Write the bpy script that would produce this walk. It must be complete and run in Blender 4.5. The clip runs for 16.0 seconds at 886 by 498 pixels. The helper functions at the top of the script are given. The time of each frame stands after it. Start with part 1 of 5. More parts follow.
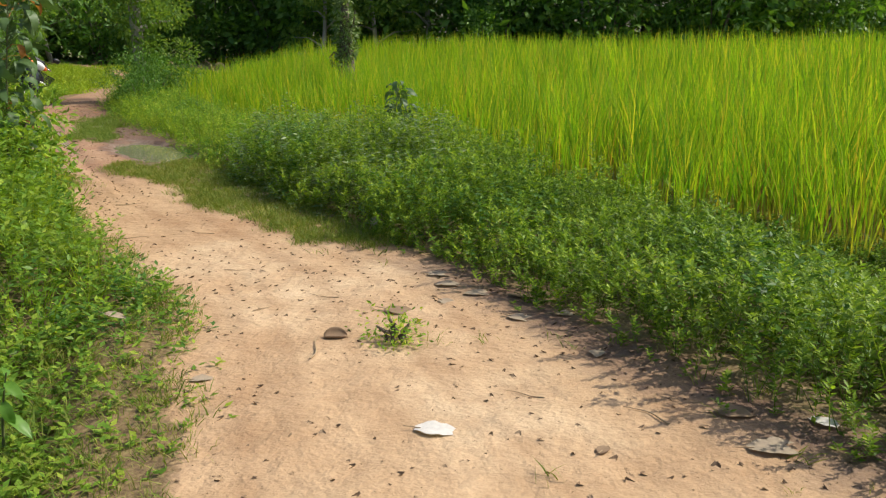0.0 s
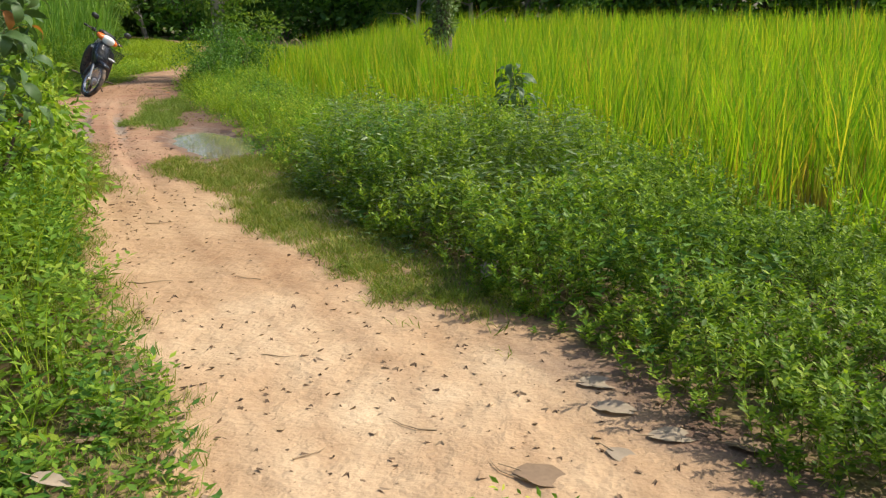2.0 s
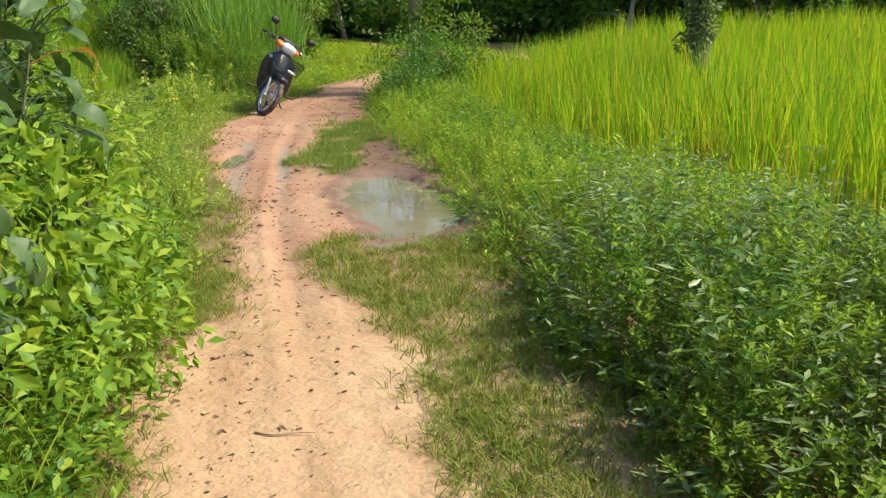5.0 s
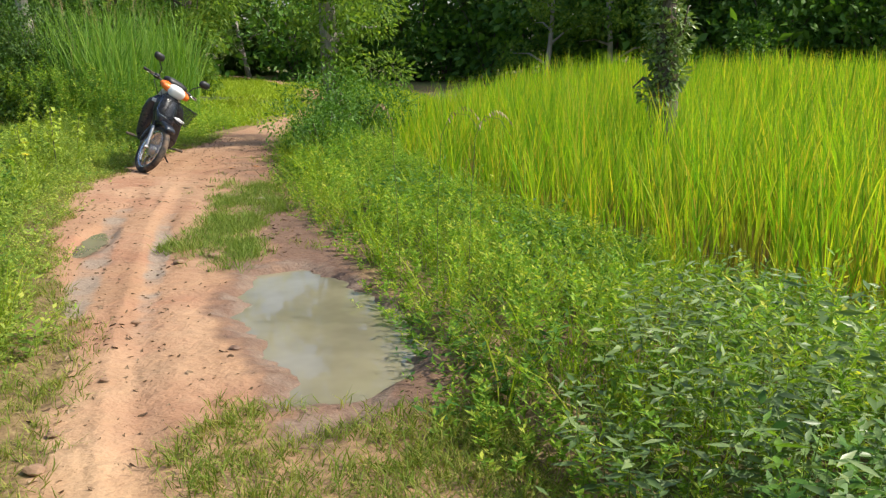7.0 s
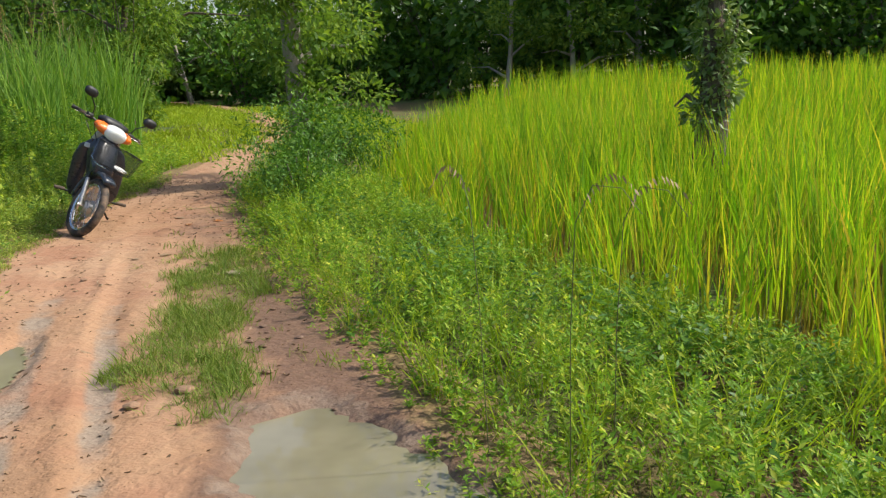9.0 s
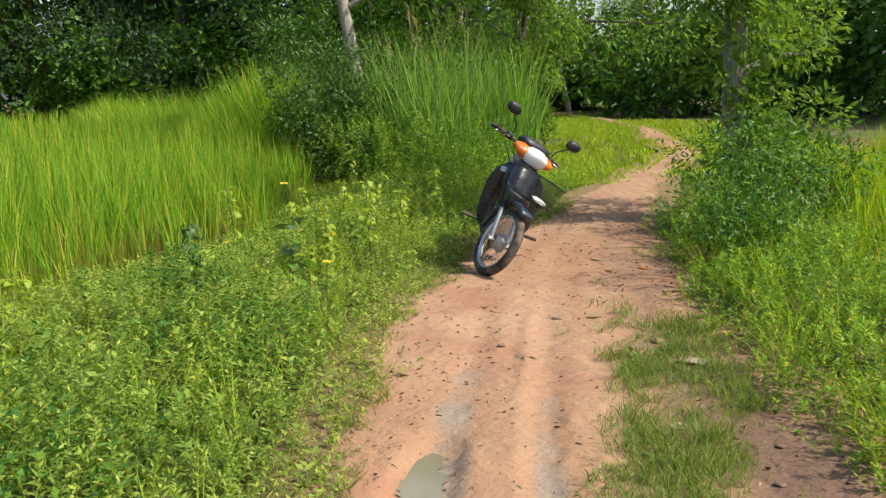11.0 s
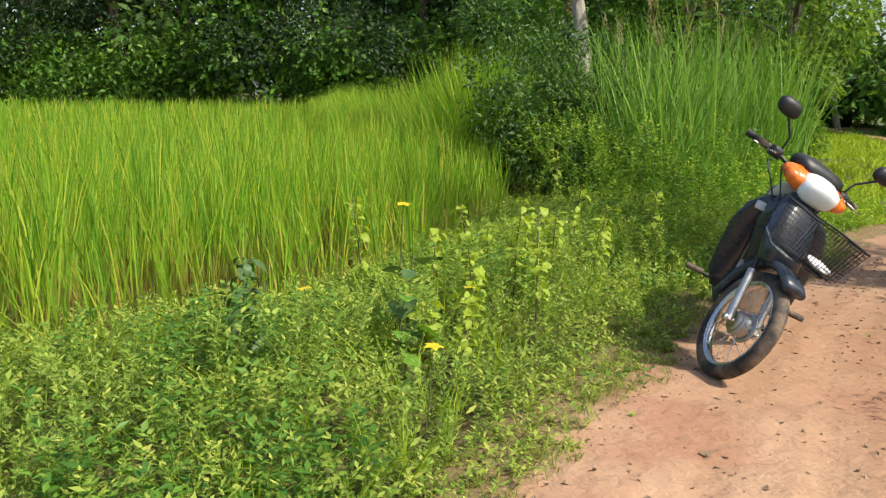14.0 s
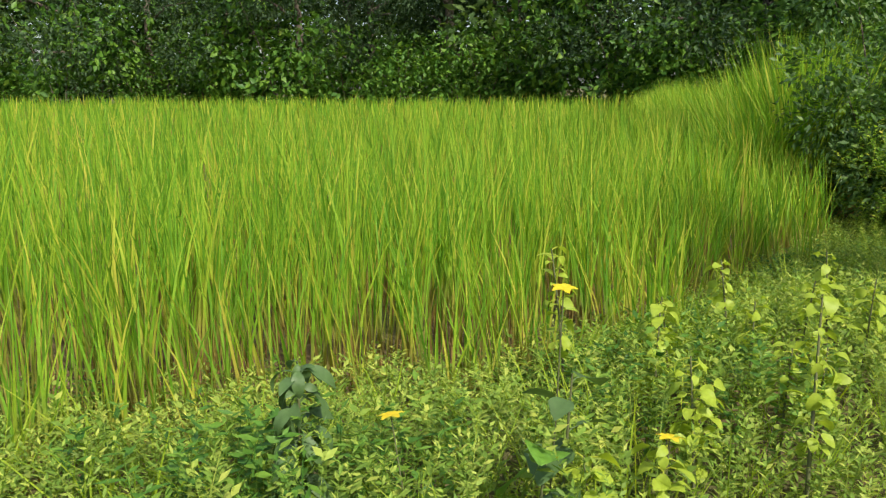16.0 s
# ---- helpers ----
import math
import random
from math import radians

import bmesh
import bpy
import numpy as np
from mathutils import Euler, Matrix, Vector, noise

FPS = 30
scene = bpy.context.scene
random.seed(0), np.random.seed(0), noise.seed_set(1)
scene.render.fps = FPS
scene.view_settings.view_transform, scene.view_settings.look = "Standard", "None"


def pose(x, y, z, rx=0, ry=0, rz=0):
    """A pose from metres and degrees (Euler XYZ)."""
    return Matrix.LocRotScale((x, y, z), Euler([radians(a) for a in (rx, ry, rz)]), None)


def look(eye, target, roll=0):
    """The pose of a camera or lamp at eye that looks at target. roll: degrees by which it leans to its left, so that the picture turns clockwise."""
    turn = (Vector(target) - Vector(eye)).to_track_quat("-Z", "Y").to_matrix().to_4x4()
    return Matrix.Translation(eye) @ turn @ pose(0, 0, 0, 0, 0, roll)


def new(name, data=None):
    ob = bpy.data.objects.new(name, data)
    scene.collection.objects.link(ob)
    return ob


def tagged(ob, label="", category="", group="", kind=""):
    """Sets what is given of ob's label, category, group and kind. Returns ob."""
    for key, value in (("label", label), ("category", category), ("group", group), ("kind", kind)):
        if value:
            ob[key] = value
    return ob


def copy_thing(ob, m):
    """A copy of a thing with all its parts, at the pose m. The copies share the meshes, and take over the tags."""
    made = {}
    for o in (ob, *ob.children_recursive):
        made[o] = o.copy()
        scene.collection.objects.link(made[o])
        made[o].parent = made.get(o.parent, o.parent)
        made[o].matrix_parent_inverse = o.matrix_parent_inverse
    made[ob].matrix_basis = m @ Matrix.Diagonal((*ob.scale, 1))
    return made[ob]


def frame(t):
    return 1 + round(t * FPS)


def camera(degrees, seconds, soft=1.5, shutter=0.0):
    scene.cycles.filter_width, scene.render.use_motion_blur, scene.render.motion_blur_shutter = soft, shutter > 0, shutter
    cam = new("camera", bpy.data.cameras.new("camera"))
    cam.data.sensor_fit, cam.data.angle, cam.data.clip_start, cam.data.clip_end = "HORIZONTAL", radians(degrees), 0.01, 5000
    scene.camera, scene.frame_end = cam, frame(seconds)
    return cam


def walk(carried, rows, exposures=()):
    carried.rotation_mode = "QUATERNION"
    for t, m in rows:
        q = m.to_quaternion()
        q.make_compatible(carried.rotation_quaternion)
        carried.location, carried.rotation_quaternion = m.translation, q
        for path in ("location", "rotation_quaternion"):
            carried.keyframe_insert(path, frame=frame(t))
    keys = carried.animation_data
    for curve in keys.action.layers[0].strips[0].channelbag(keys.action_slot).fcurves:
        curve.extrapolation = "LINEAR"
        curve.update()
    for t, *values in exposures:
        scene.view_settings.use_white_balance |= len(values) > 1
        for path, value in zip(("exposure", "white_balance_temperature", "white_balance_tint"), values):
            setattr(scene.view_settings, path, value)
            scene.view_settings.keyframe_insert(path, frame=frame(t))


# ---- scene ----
cam = camera(54.7, 16.0, soft=1.3)
PATH = [
    (0, (0.796, 2.252, 1.366), (0.573, 4.178, 0.873), -0.7),
    (0.5, (0.686, 2.701, 1.314), (0.441, 4.621, 0.81), -0.5),
    (1, (0.592, 3.178, 1.298), (0.291, 5.088, 0.787), -0.8),
    (1.5, (0.475, 3.63, 1.291), (0.101, 5.522, 0.762), -0.9),
    (2, (0.307, 4.105, 1.296), (-0.113, 5.985, 0.758), -0.5),
    (2.5, (0.146, 4.574, 1.309), (-0.434, 6.411, 0.772), -1.1),
    (3, (-0.047, 5.021, 1.304), (-0.709, 6.83, 0.765), -1.2),
    (3.5, (-0.234, 5.485, 1.292), (-0.94, 7.277, 0.753), -1.2),
    (4, (-0.475, 5.946, 1.29), (-1.28, 7.696, 0.751), -1.4),
    (4.2, (-0.595, 6.145, 1.306), (-1.404, 7.893, 0.766), -1.3),
    (6.3, (-1.655, 7.884, 1.325), (-2.503, 9.624, 0.822), -0.6),
    (6.5, (-1.752, 8.078, 1.318), (-2.549, 9.847, 0.833), -0.7),
    (7, (-2.024, 8.542, 1.322), (-2.657, 10.384, 0.868), -0.2),
    (7.5, (-2.262, 8.985, 1.334), (-2.843, 10.847, 0.89), -0.9),
    (8, (-2.564, 9.353, 1.348), (-3.086, 11.233, 0.909), -1.1),
    (8.5, (-2.826, 9.724, 1.329), (-3.328, 11.611, 0.897), -1.8),
    (9, (-3.121, 10.065, 1.383), (-3.644, 11.949, 0.958), -2.3),
    (9.5, (-3.492, 10.288, 1.413), (-4.257, 12.091, 1.008), -3.7),
    (10, (-3.837, 10.594, 1.409), (-4.839, 12.283, 1.029), -4.2),
    (10.2, (-3.992, 10.73, 1.44), (-5.068, 12.373, 1.061), -4.0),
    (12.3, (-4.91, 12.037, 1.351), (-6.268, 13.46, 0.99), 0.7),
    (12.5, (-5.017, 12.184, 1.331), (-6.402, 13.581, 0.972), 0.8),
    (13, (-5.284, 12.523, 1.335), (-6.804, 13.772, 0.975), 0.4),
    (13.5, (-5.576, 12.785, 1.322), (-7.123, 13.999, 0.956), 1.0),
    (14, (-5.806, 13.11, 1.304), (-7.412, 14.246, 0.946), 0.6),
    (14.5, (-6.027, 13.468, 1.328), (-7.783, 14.354, 0.964), -0.4),
    (15, (-6.323, 13.786, 1.337), (-8.145, 14.521, 0.966), 0.4),
    (15.5, (-6.632, 14.111, 1.333), (-8.506, 14.704, 0.961), 0.4),
    (16, (-6.929, 14.378, 1.351), (-8.843, 14.823, 0.98), -0.2),
]
walk(cam, [(t, look(eye, target, roll)) for t, eye, target, roll in PATH],
     exposures=[(0.0, 0.12), (1.5, 0.17), (3.0, 0.40), (4.0, 0.46), (6.5, 0.55), (8.0, 0.40), (10.0, 0.36), (12.5, 0.56), (16.0, 0.52)])
rng = np.random.default_rng(7)

# ---------------------------------------------------------------- light
SUN_TO = Vector((0.85, 0.30, 0.93)).normalized()
world = bpy.data.worlds.new("sky")
scene.world = world
world.use_nodes = True
wn = world.node_tree
sky = wn.nodes.new("ShaderNodeTexSky")
sky.sky_type = "NISHITA"
sky.sun_disc = False
sky.sun_elevation = math.asin(SUN_TO.z)
sky.sun_rotation = math.atan2(SUN_TO.x, SUN_TO.y)
sky.air_density, sky.dust_density = 1.0, 2.5
wn.links.new(sky.outputs[0], wn.nodes["Background"].inputs[0])
wn.nodes["Background"].inputs[1].default_value = 0.15
sun_data = bpy.data.lights.new("sun", "SUN")
sun_data.energy, sun_data.angle, sun_data.color = 4.4, radians(0.6), (1.0, 0.94, 0.82)
sun = new("sun", sun_data)
sun.matrix_world = look((0, 0, 30), Vector((0, 0, 30)) - SUN_TO)


# ---------------------------------------------------------------- materials
class Nodes:
    """A material under construction."""

    def __init__(self, name):
        self.mat = bpy.data.materials.new(name)
        self.mat.use_nodes = True
        self.tree = self.mat.node_tree
        self.tree.nodes.clear()
        self.out = self.add("ShaderNodeOutputMaterial")

    def add(self, kind, **values):
        node = self.tree.nodes.new(kind)
        for key, value in values.items():
            if key in ("blend_type", "data_type", "operation", "attribute_name", "mode"):
                setattr(node, key, value)
            else:
                node.inputs[key.replace("_", " ")].default_value = value
        return node

    def link(self, a, b):
        self.tree.links.new(a, b)

    def coords(self):
        return self.add("ShaderNodeNewGeometry").outputs["Position"]

    def noise(self, scale, detail=4.0, rough=0.6, vector=None):
        n = self.add("ShaderNodeTexNoise", Scale=scale, Detail=detail, Roughness=rough)
        self.link(vector or self.coords(), n.inputs["Vector"])
        return n.outputs["Fac"]

    def ramp(self, fac, stops):
        r = self.add("ShaderNodeValToRGB")
        els = r.color_ramp.elements
        while len(els) < len(stops):
            els.new(0.5)
        for e, (p, c) in zip(els, stops):
            e.position = p
            e.color = (*c, 1) if len(c) == 3 else c
        self.link(fac, r.inputs[0])
        return r.outputs["Color"]

    def mix(self, fac, a, b, blend="MIX"):
        m = self.add("ShaderNodeMixRGB", blend_type=blend)
        for value, sock in ((fac, m.inputs[0]), (a, m.inputs[1]), (b, m.inputs[2])):
            if isinstance(value, (int, float)):
                sock.default_value = value
            elif isinstance(value, tuple):
                sock.default_value = (*value, 1)
            else:
                self.link(value, sock)
        return m.outputs[0]

    def math(self, op, a, b=0.0):
        m = self.add("ShaderNodeMath", operation=op)
        for value, sock in ((a, m.inputs[0]), (b, m.inputs[1])):
            if isinstance(value, (int, float)):
                sock.default_value = value
            else:
                self.link(value, sock)
        return m.outputs[0]

    def attr(self, name):
        return self.add("ShaderNodeAttribute", attribute_name=name).outputs["Fac"]

    def bump(self, height, strength, distance=0.02):
        b = self.add("ShaderNodeBump", Strength=strength, Distance=distance)
        self.link(height, b.inputs["Height"])
        return b.outputs[0]

    def surface(self, color, rough=0.8, metal=0.0, normal=None, spec=0.5, coat=0.0):
        p = self.add("ShaderNodeBsdfPrincipled")
        for value, key in ((color, "Base Color"), (rough, "Roughness")):
            if isinstance(value, (int, float)):
                p.inputs[key].default_value = value
            elif isinstance(value, tuple):
                p.inputs[key].default_value = (*value, 1)
            else:
                self.link(value, p.inputs[key])
        p.inputs["Metallic"].default_value = metal
        p.inputs["Specular IOR Level"].default_value = spec
        p.inputs["Coat Weight"].default_value = coat
        if normal:
            self.link(normal, p.inputs["Normal"])
        return p.outputs[0]

    def done(self, shader):
        self.link(shader, self.out.inputs["Surface"])
        return self.mat


def leaf_material(name, stops, through_light=0.35, rough=0.5, base=None, spec=0.35, patch=0.35, patch_scale=0.7, base_to=0.5):
    """Leaves: colour varies leaf by leaf, in patches and towards base at the foot; light passes through."""
    n = Nodes(name)
    island = n.add("ShaderNodeNewGeometry").outputs["Random Per Island"]
    patches = n.noise(patch_scale, 2.0)
    fac = n.math("ADD", n.math("MULTIPLY", island, 1 - patch), n.math("MULTIPLY", patches, patch))
    color = n.ramp(fac, stops)
    # base colours the foot: straw in rice, painted shade and older leaves in weeds.
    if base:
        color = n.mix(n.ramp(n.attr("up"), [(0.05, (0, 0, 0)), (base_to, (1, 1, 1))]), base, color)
    fine = n.noise(60.0, 2.0)
    color = n.mix(0.35, color, n.ramp(fine, [(0.3, (0.55, 0.55, 0.55)), (0.7, (1, 1, 1))]), "MULTIPLY")
    front = n.surface(color, rough, spec=spec)
    back = n.add("ShaderNodeBsdfTranslucent")
    n.link(n.mix(1.0, color, (1.2, 1.2, 0.5), "MULTIPLY"), back.inputs["Color"])
    m = n.add("ShaderNodeMixShader", Fac=through_light)
    n.link(front, m.inputs[1])
    n.link(back.outputs[0], m.inputs[2])
    return n.done(m.outputs[0])


def soil_material():
    n = Nodes("sandy_soil")
    big, mid, fine = n.noise(0.55, 3.0), n.noise(4.0, 5.0), n.noise(55.0, 5.0, 0.7)
    sand = n.ramp(big, [(0.32, (0.42, 0.265, 0.145)), (0.5, (0.525, 0.36, 0.21)), (0.68, (0.64, 0.485, 0.31))])
    sand = n.mix(0.55, sand, n.ramp(mid, [(0.3, (0.70, 0.62, 0.55)), (0.62, (1, 1, 1))]), "MULTIPLY")
    sand = n.mix(0.45, sand, n.ramp(fine, [(0.3, (0.62, 0.58, 0.55)), (0.6, (1, 1, 1))]), "MULTIPLY")
    red = n.ramp(n.noise(1.1, 4.0), [(0.45, (0, 0, 0)), (0.68, (1, 1, 1))])
    sand = n.mix(n.math("MULTIPLY", red, n.attr("clay")), sand, (0.34, 0.165, 0.095))
    sand = n.mix(n.math("MULTIPLY", n.attr("clay"), 0.62), sand, (0.30, 0.165, 0.10))
    lanes = n.add("ShaderNodeCombineXYZ")
    n.link(n.math("MULTIPLY", n.attr("lane"), 5.0), lanes.inputs[0])
    n.link(n.math("MULTIPLY", n.attr("along"), 0.45), lanes.inputs[1])
    streak = n.noise(1.0, 2.0, 0.5, lanes.outputs[0])
    sand = n.mix(0.32, sand, n.ramp(streak, [(0.34, (0.66, 0.55, 0.47)), (0.5, (0.96, 0.94, 0.92)), (0.66, (1.15, 1.14, 1.12))]), "MULTIPLY")
    crumbs = n.ramp(n.noise(28.0, 3.0, 0.75), [(0.66, (0, 0, 0)), (0.74, (1, 1, 1))])
    sand = n.mix(n.math("MULTIPLY", crumbs, 0.55), sand, (0.15, 0.085, 0.05))
    # Real mud and the painted shade at the hedge foot share this darkening.
    wet_shaded = n.math("ADD", n.attr("wet_shaded"), n.math("MULTIPLY", n.math("SUBTRACT", mid, 0.5), 0.7))
    wet_shade_mask = n.ramp(wet_shaded, [(0.35, (0, 0, 0)), (0.75, (1, 1, 1))])
    sand = n.mix(wet_shade_mask, sand, n.ramp(fine, [(0.3, (0.12, 0.068, 0.045)), (0.7, (0.20, 0.12, 0.078))]))
    silt = n.ramp(n.math("ADD", n.attr("silt"), n.math("MULTIPLY", n.math("SUBTRACT", n.noise(6.0, 4.0), 0.5), 0.8)), [(0.3, (0, 0, 0)), (0.7, (1, 1, 1))])
    sand = n.mix(n.math("MULTIPLY", silt, 0.85), sand, n.ramp(fine, [(0.3, (0.19, 0.15, 0.115)), (0.7, (0.30, 0.25, 0.195))]))
    litter = n.math("ADD", n.attr("edge"), n.math("MULTIPLY", n.math("SUBTRACT", n.noise(7.0, 5.0, 0.7), 0.5), 1.1))
    litter = n.ramp(litter, [(0.42, (0, 0, 0)), (0.72, (1, 1, 1))])
    humus = n.ramp(n.noise(35.0, 4.0), [(0.3, (0.10, 0.065, 0.035)), (0.55, (0.22, 0.15, 0.07)), (0.75, (0.30, 0.25, 0.11))])
    color = n.mix(litter, sand, humus)
    rough = n.ramp(wet_shade_mask, [(0.0, (0.95,) * 3), (1.0, (0.62,) * 3)])
    height = n.math("ADD", n.math("ADD", n.math("ADD", n.math("MULTIPLY", mid, 1.5), n.math("MULTIPLY", streak, 0.3)), n.math("MULTIPLY", n.noise(11.0, 3.0), 0.7)), n.math("ADD", n.math("MULTIPLY", fine, 0.16), n.math("MULTIPLY", crumbs, 0.4)))
    return n.done(n.surface(color, rough, normal=n.bump(height, 0.8, 0.03), spec=0.3))


def ground_material():
    n = Nodes("field_ground")
    big, fine = n.noise(0.25, 4.0), n.noise(18.0, 6.0, 0.7)
    a = n.ramp(fine, [(0.3, (0.075, 0.05, 0.028)), (0.55, (0.16, 0.105, 0.055)), (0.75, (0.24, 0.17, 0.09))])
    b = n.ramp(fine, [(0.3, (0.05, 0.075, 0.018)), (0.7, (0.13, 0.17, 0.045))])
    color = n.mix(n.ramp(big, [(0.4, (0, 0, 0)), (0.6, (1, 1, 1))]), a, b)
    return n.done(n.surface(color, 0.9, normal=n.bump(fine, 0.7, 0.04), spec=0.2))


def water_material():
    n = Nodes("muddy_water")
    silt = n.ramp(n.noise(2.2, 3.0), [(0.35, (0.17, 0.155, 0.10)), (0.65, (0.24, 0.215, 0.14))])
    return n.done(n.surface(silt, 0.035, normal=n.bump(n.noise(9.0, 2.0), 0.05, 0.01), spec=0.6))


def bark_material(name, dark, light):
    n = Nodes(name)
    v = n.add("ShaderNodeVectorMath", operation="MULTIPLY")
    n.link(n.coords(), v.inputs[0])
    v.inputs[1].default_value = (1, 1, 0.18)
    ridges = n.noise(22.0, 6.0, 0.7, v.outputs[0])
    color = n.ramp(ridges, [(0.3, dark), (0.7, light)])
    color = n.mix(n.ramp(n.noise(1.6), [(0.45, (0, 0, 0)), (0.7, (1, 1, 1))]), color, tuple(0.5 * c for c in light))
    return n.done(n.surface(color, 0.9, normal=n.bump(ridges, 0.9, 0.04), spec=0.2))


def plain_material(name, color, rough=0.5, metal=0.0, spec=0.5, coat=0.0, wear=0.25, scale=40.0, dust=0.0):
    """Paint, plastic, rubber or metal with fine unevenness, and dust where asked."""
    n = Nodes(name)
    grain = n.noise(scale, 4.0)
    c = n.mix(wear, color, n.ramp(grain, [(0.3, tuple(0.55 * v for v in color)), (0.7, tuple(min(1, 1.25 * v) for v in color))]))
    if dust:
        c = n.mix(n.math("MULTIPLY", n.ramp(n.noise(9.0, 5.0), [(0.4, (0, 0, 0)), (0.7, (1, 1, 1))]), dust), c, (0.42, 0.28, 0.18))
    r = n.ramp(n.noise(scale * 0.4, 3.0), [(0.3, (max(0, rough - 0.1),) * 3), (0.7, (min(1, rough + 0.12),) * 3)])
    return n.done(n.surface(c, r, metal, normal=n.bump(grain, 0.08, 0.003), spec=spec, coat=coat))


SOIL, GROUND, WATER = soil_material(), ground_material(), water_material()
RICE = leaf_material("rice_blades", [(0.12, (0.132, 0.31, 0.02)), (0.42, (0.246, 0.43, 0.02)), (0.68, (0.378, 0.52, 0.025)), (0.86, (0.600, 0.54, 0.05)), (0.96, (0.580, 0.33, 0.07))], 0.5, 0.6, (0.36, 0.25, 0.09), spec=0.15, patch=0.2)
RICE_LUSH = leaf_material("green_rice_blades", [(0.1, (0.115, 0.28, 0.022)), (0.45, (0.21, 0.40, 0.028)), (0.74, (0.37, 0.51, 0.04)), (0.90, (0.60, 0.55, 0.08)), (0.98, (0.55, 0.36, 0.12))], 0.5, 0.6, (0.36, 0.22, 0.10), spec=0.2, patch=0.2)
# HEDGE, WEEDS, MIXED, BANK: base paints in shade between shoots, besides older leaves.
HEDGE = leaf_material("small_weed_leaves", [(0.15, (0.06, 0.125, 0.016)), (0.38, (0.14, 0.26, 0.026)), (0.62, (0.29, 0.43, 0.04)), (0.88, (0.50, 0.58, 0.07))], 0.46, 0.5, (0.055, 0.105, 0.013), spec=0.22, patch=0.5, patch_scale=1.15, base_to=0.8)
HEDGE_GREY = leaf_material("greyish_vine_leaves", [(0.2, (0.10, 0.17, 0.05)), (0.55, (0.17, 0.26, 0.08)), (0.9, (0.33, 0.40, 0.18))], 0.3, 0.4)
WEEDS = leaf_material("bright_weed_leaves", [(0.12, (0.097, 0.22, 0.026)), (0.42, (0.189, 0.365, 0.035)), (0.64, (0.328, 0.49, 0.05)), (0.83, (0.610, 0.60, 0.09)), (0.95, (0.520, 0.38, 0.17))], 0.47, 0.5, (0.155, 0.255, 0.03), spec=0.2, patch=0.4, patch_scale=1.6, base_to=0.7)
GRASS = leaf_material("short_grass", [(0.1, (0.11, 0.19, 0.025)), (0.5, (0.21, 0.28, 0.04)), (0.8, (0.36, 0.34, 0.09)), (0.96, (0.44, 0.33, 0.15))], 0.38, 0.6, spec=0.2)
LAWN = leaf_material("bright_grass", [(0.1, (0.20, 0.32, 0.02)), (0.6, (0.33, 0.45, 0.03)), (0.95, (0.48, 0.52, 0.06))], 0.48, 0.6, spec=0.2)
REED = leaf_material("tall_grass_blades", [(0.1, (0.10, 0.24, 0.035)), (0.5, (0.18, 0.34, 0.05)), (0.85, (0.30, 0.44, 0.08)), (0.97, (0.48, 0.42, 0.16))], 0.42, 0.5, spec=0.25)
CROWN = leaf_material("tree_leaves", [(0.15, (0.06, 0.118, 0.040)), (0.5, (0.11, 0.19, 0.062)), (0.75, (0.18, 0.27, 0.08)), (0.97, (0.30, 0.32, 0.115))], 0.5, 0.75, spec=0.12, patch=0.65, patch_scale=0.5)
DARK_CROWN = leaf_material("dark_tree_leaves", [(0.15, (0.032, 0.066, 0.034)), (0.5, (0.058, 0.105, 0.048)), (0.75, (0.095, 0.150, 0.062)), (0.97, (0.17, 0.18, 0.085))], 0.4, 0.7, spec=0.15, patch=0.7, patch_scale=0.4)
DARK_SHRUB = leaf_material("dark_shrub_leaves", [(0.15, (0.035, 0.085, 0.02)), (0.5, (0.065, 0.135, 0.028)), (0.8, (0.11, 0.195, 0.04)), (0.96, (0.22, 0.28, 0.06))], 0.35, 0.5)
SHRUB = leaf_material("shrub_leaves", [(0.15, (0.045, 0.13, 0.018)), (0.5, (0.090, 0.21, 0.025)), (0.8, (0.162, 0.30, 0.035)), (0.96, (0.306, 0.38, 0.05))], 0.38, 0.5)
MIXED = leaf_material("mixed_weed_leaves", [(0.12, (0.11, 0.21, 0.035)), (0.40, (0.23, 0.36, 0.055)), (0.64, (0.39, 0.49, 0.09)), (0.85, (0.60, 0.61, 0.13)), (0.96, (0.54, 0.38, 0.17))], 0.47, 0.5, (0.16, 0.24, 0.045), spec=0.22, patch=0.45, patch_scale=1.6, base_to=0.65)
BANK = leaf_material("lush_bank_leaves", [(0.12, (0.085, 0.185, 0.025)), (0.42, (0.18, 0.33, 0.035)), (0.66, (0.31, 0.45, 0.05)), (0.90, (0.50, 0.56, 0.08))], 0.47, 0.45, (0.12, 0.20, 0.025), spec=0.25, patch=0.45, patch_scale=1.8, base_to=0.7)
LIGHT_CROWN = leaf_material("light_tree_leaves", [(0.12, (0.075, 0.15, 0.03)), (0.45, (0.14, 0.25, 0.045)), (0.75, (0.24, 0.35, 0.06)), (0.95, (0.42, 0.44, 0.09))], 0.5, 0.6, spec=0.15, patch=0.45, patch_scale=0.8)
BARK = bark_material("bark", (0.06, 0.045, 0.035), (0.22, 0.18, 0.14))
PALE_BARK = bark_material("pale_bark", (0.22, 0.19, 0.16), (0.45, 0.41, 0.36))

# ---------------------------------------------------------------- mesh helpers


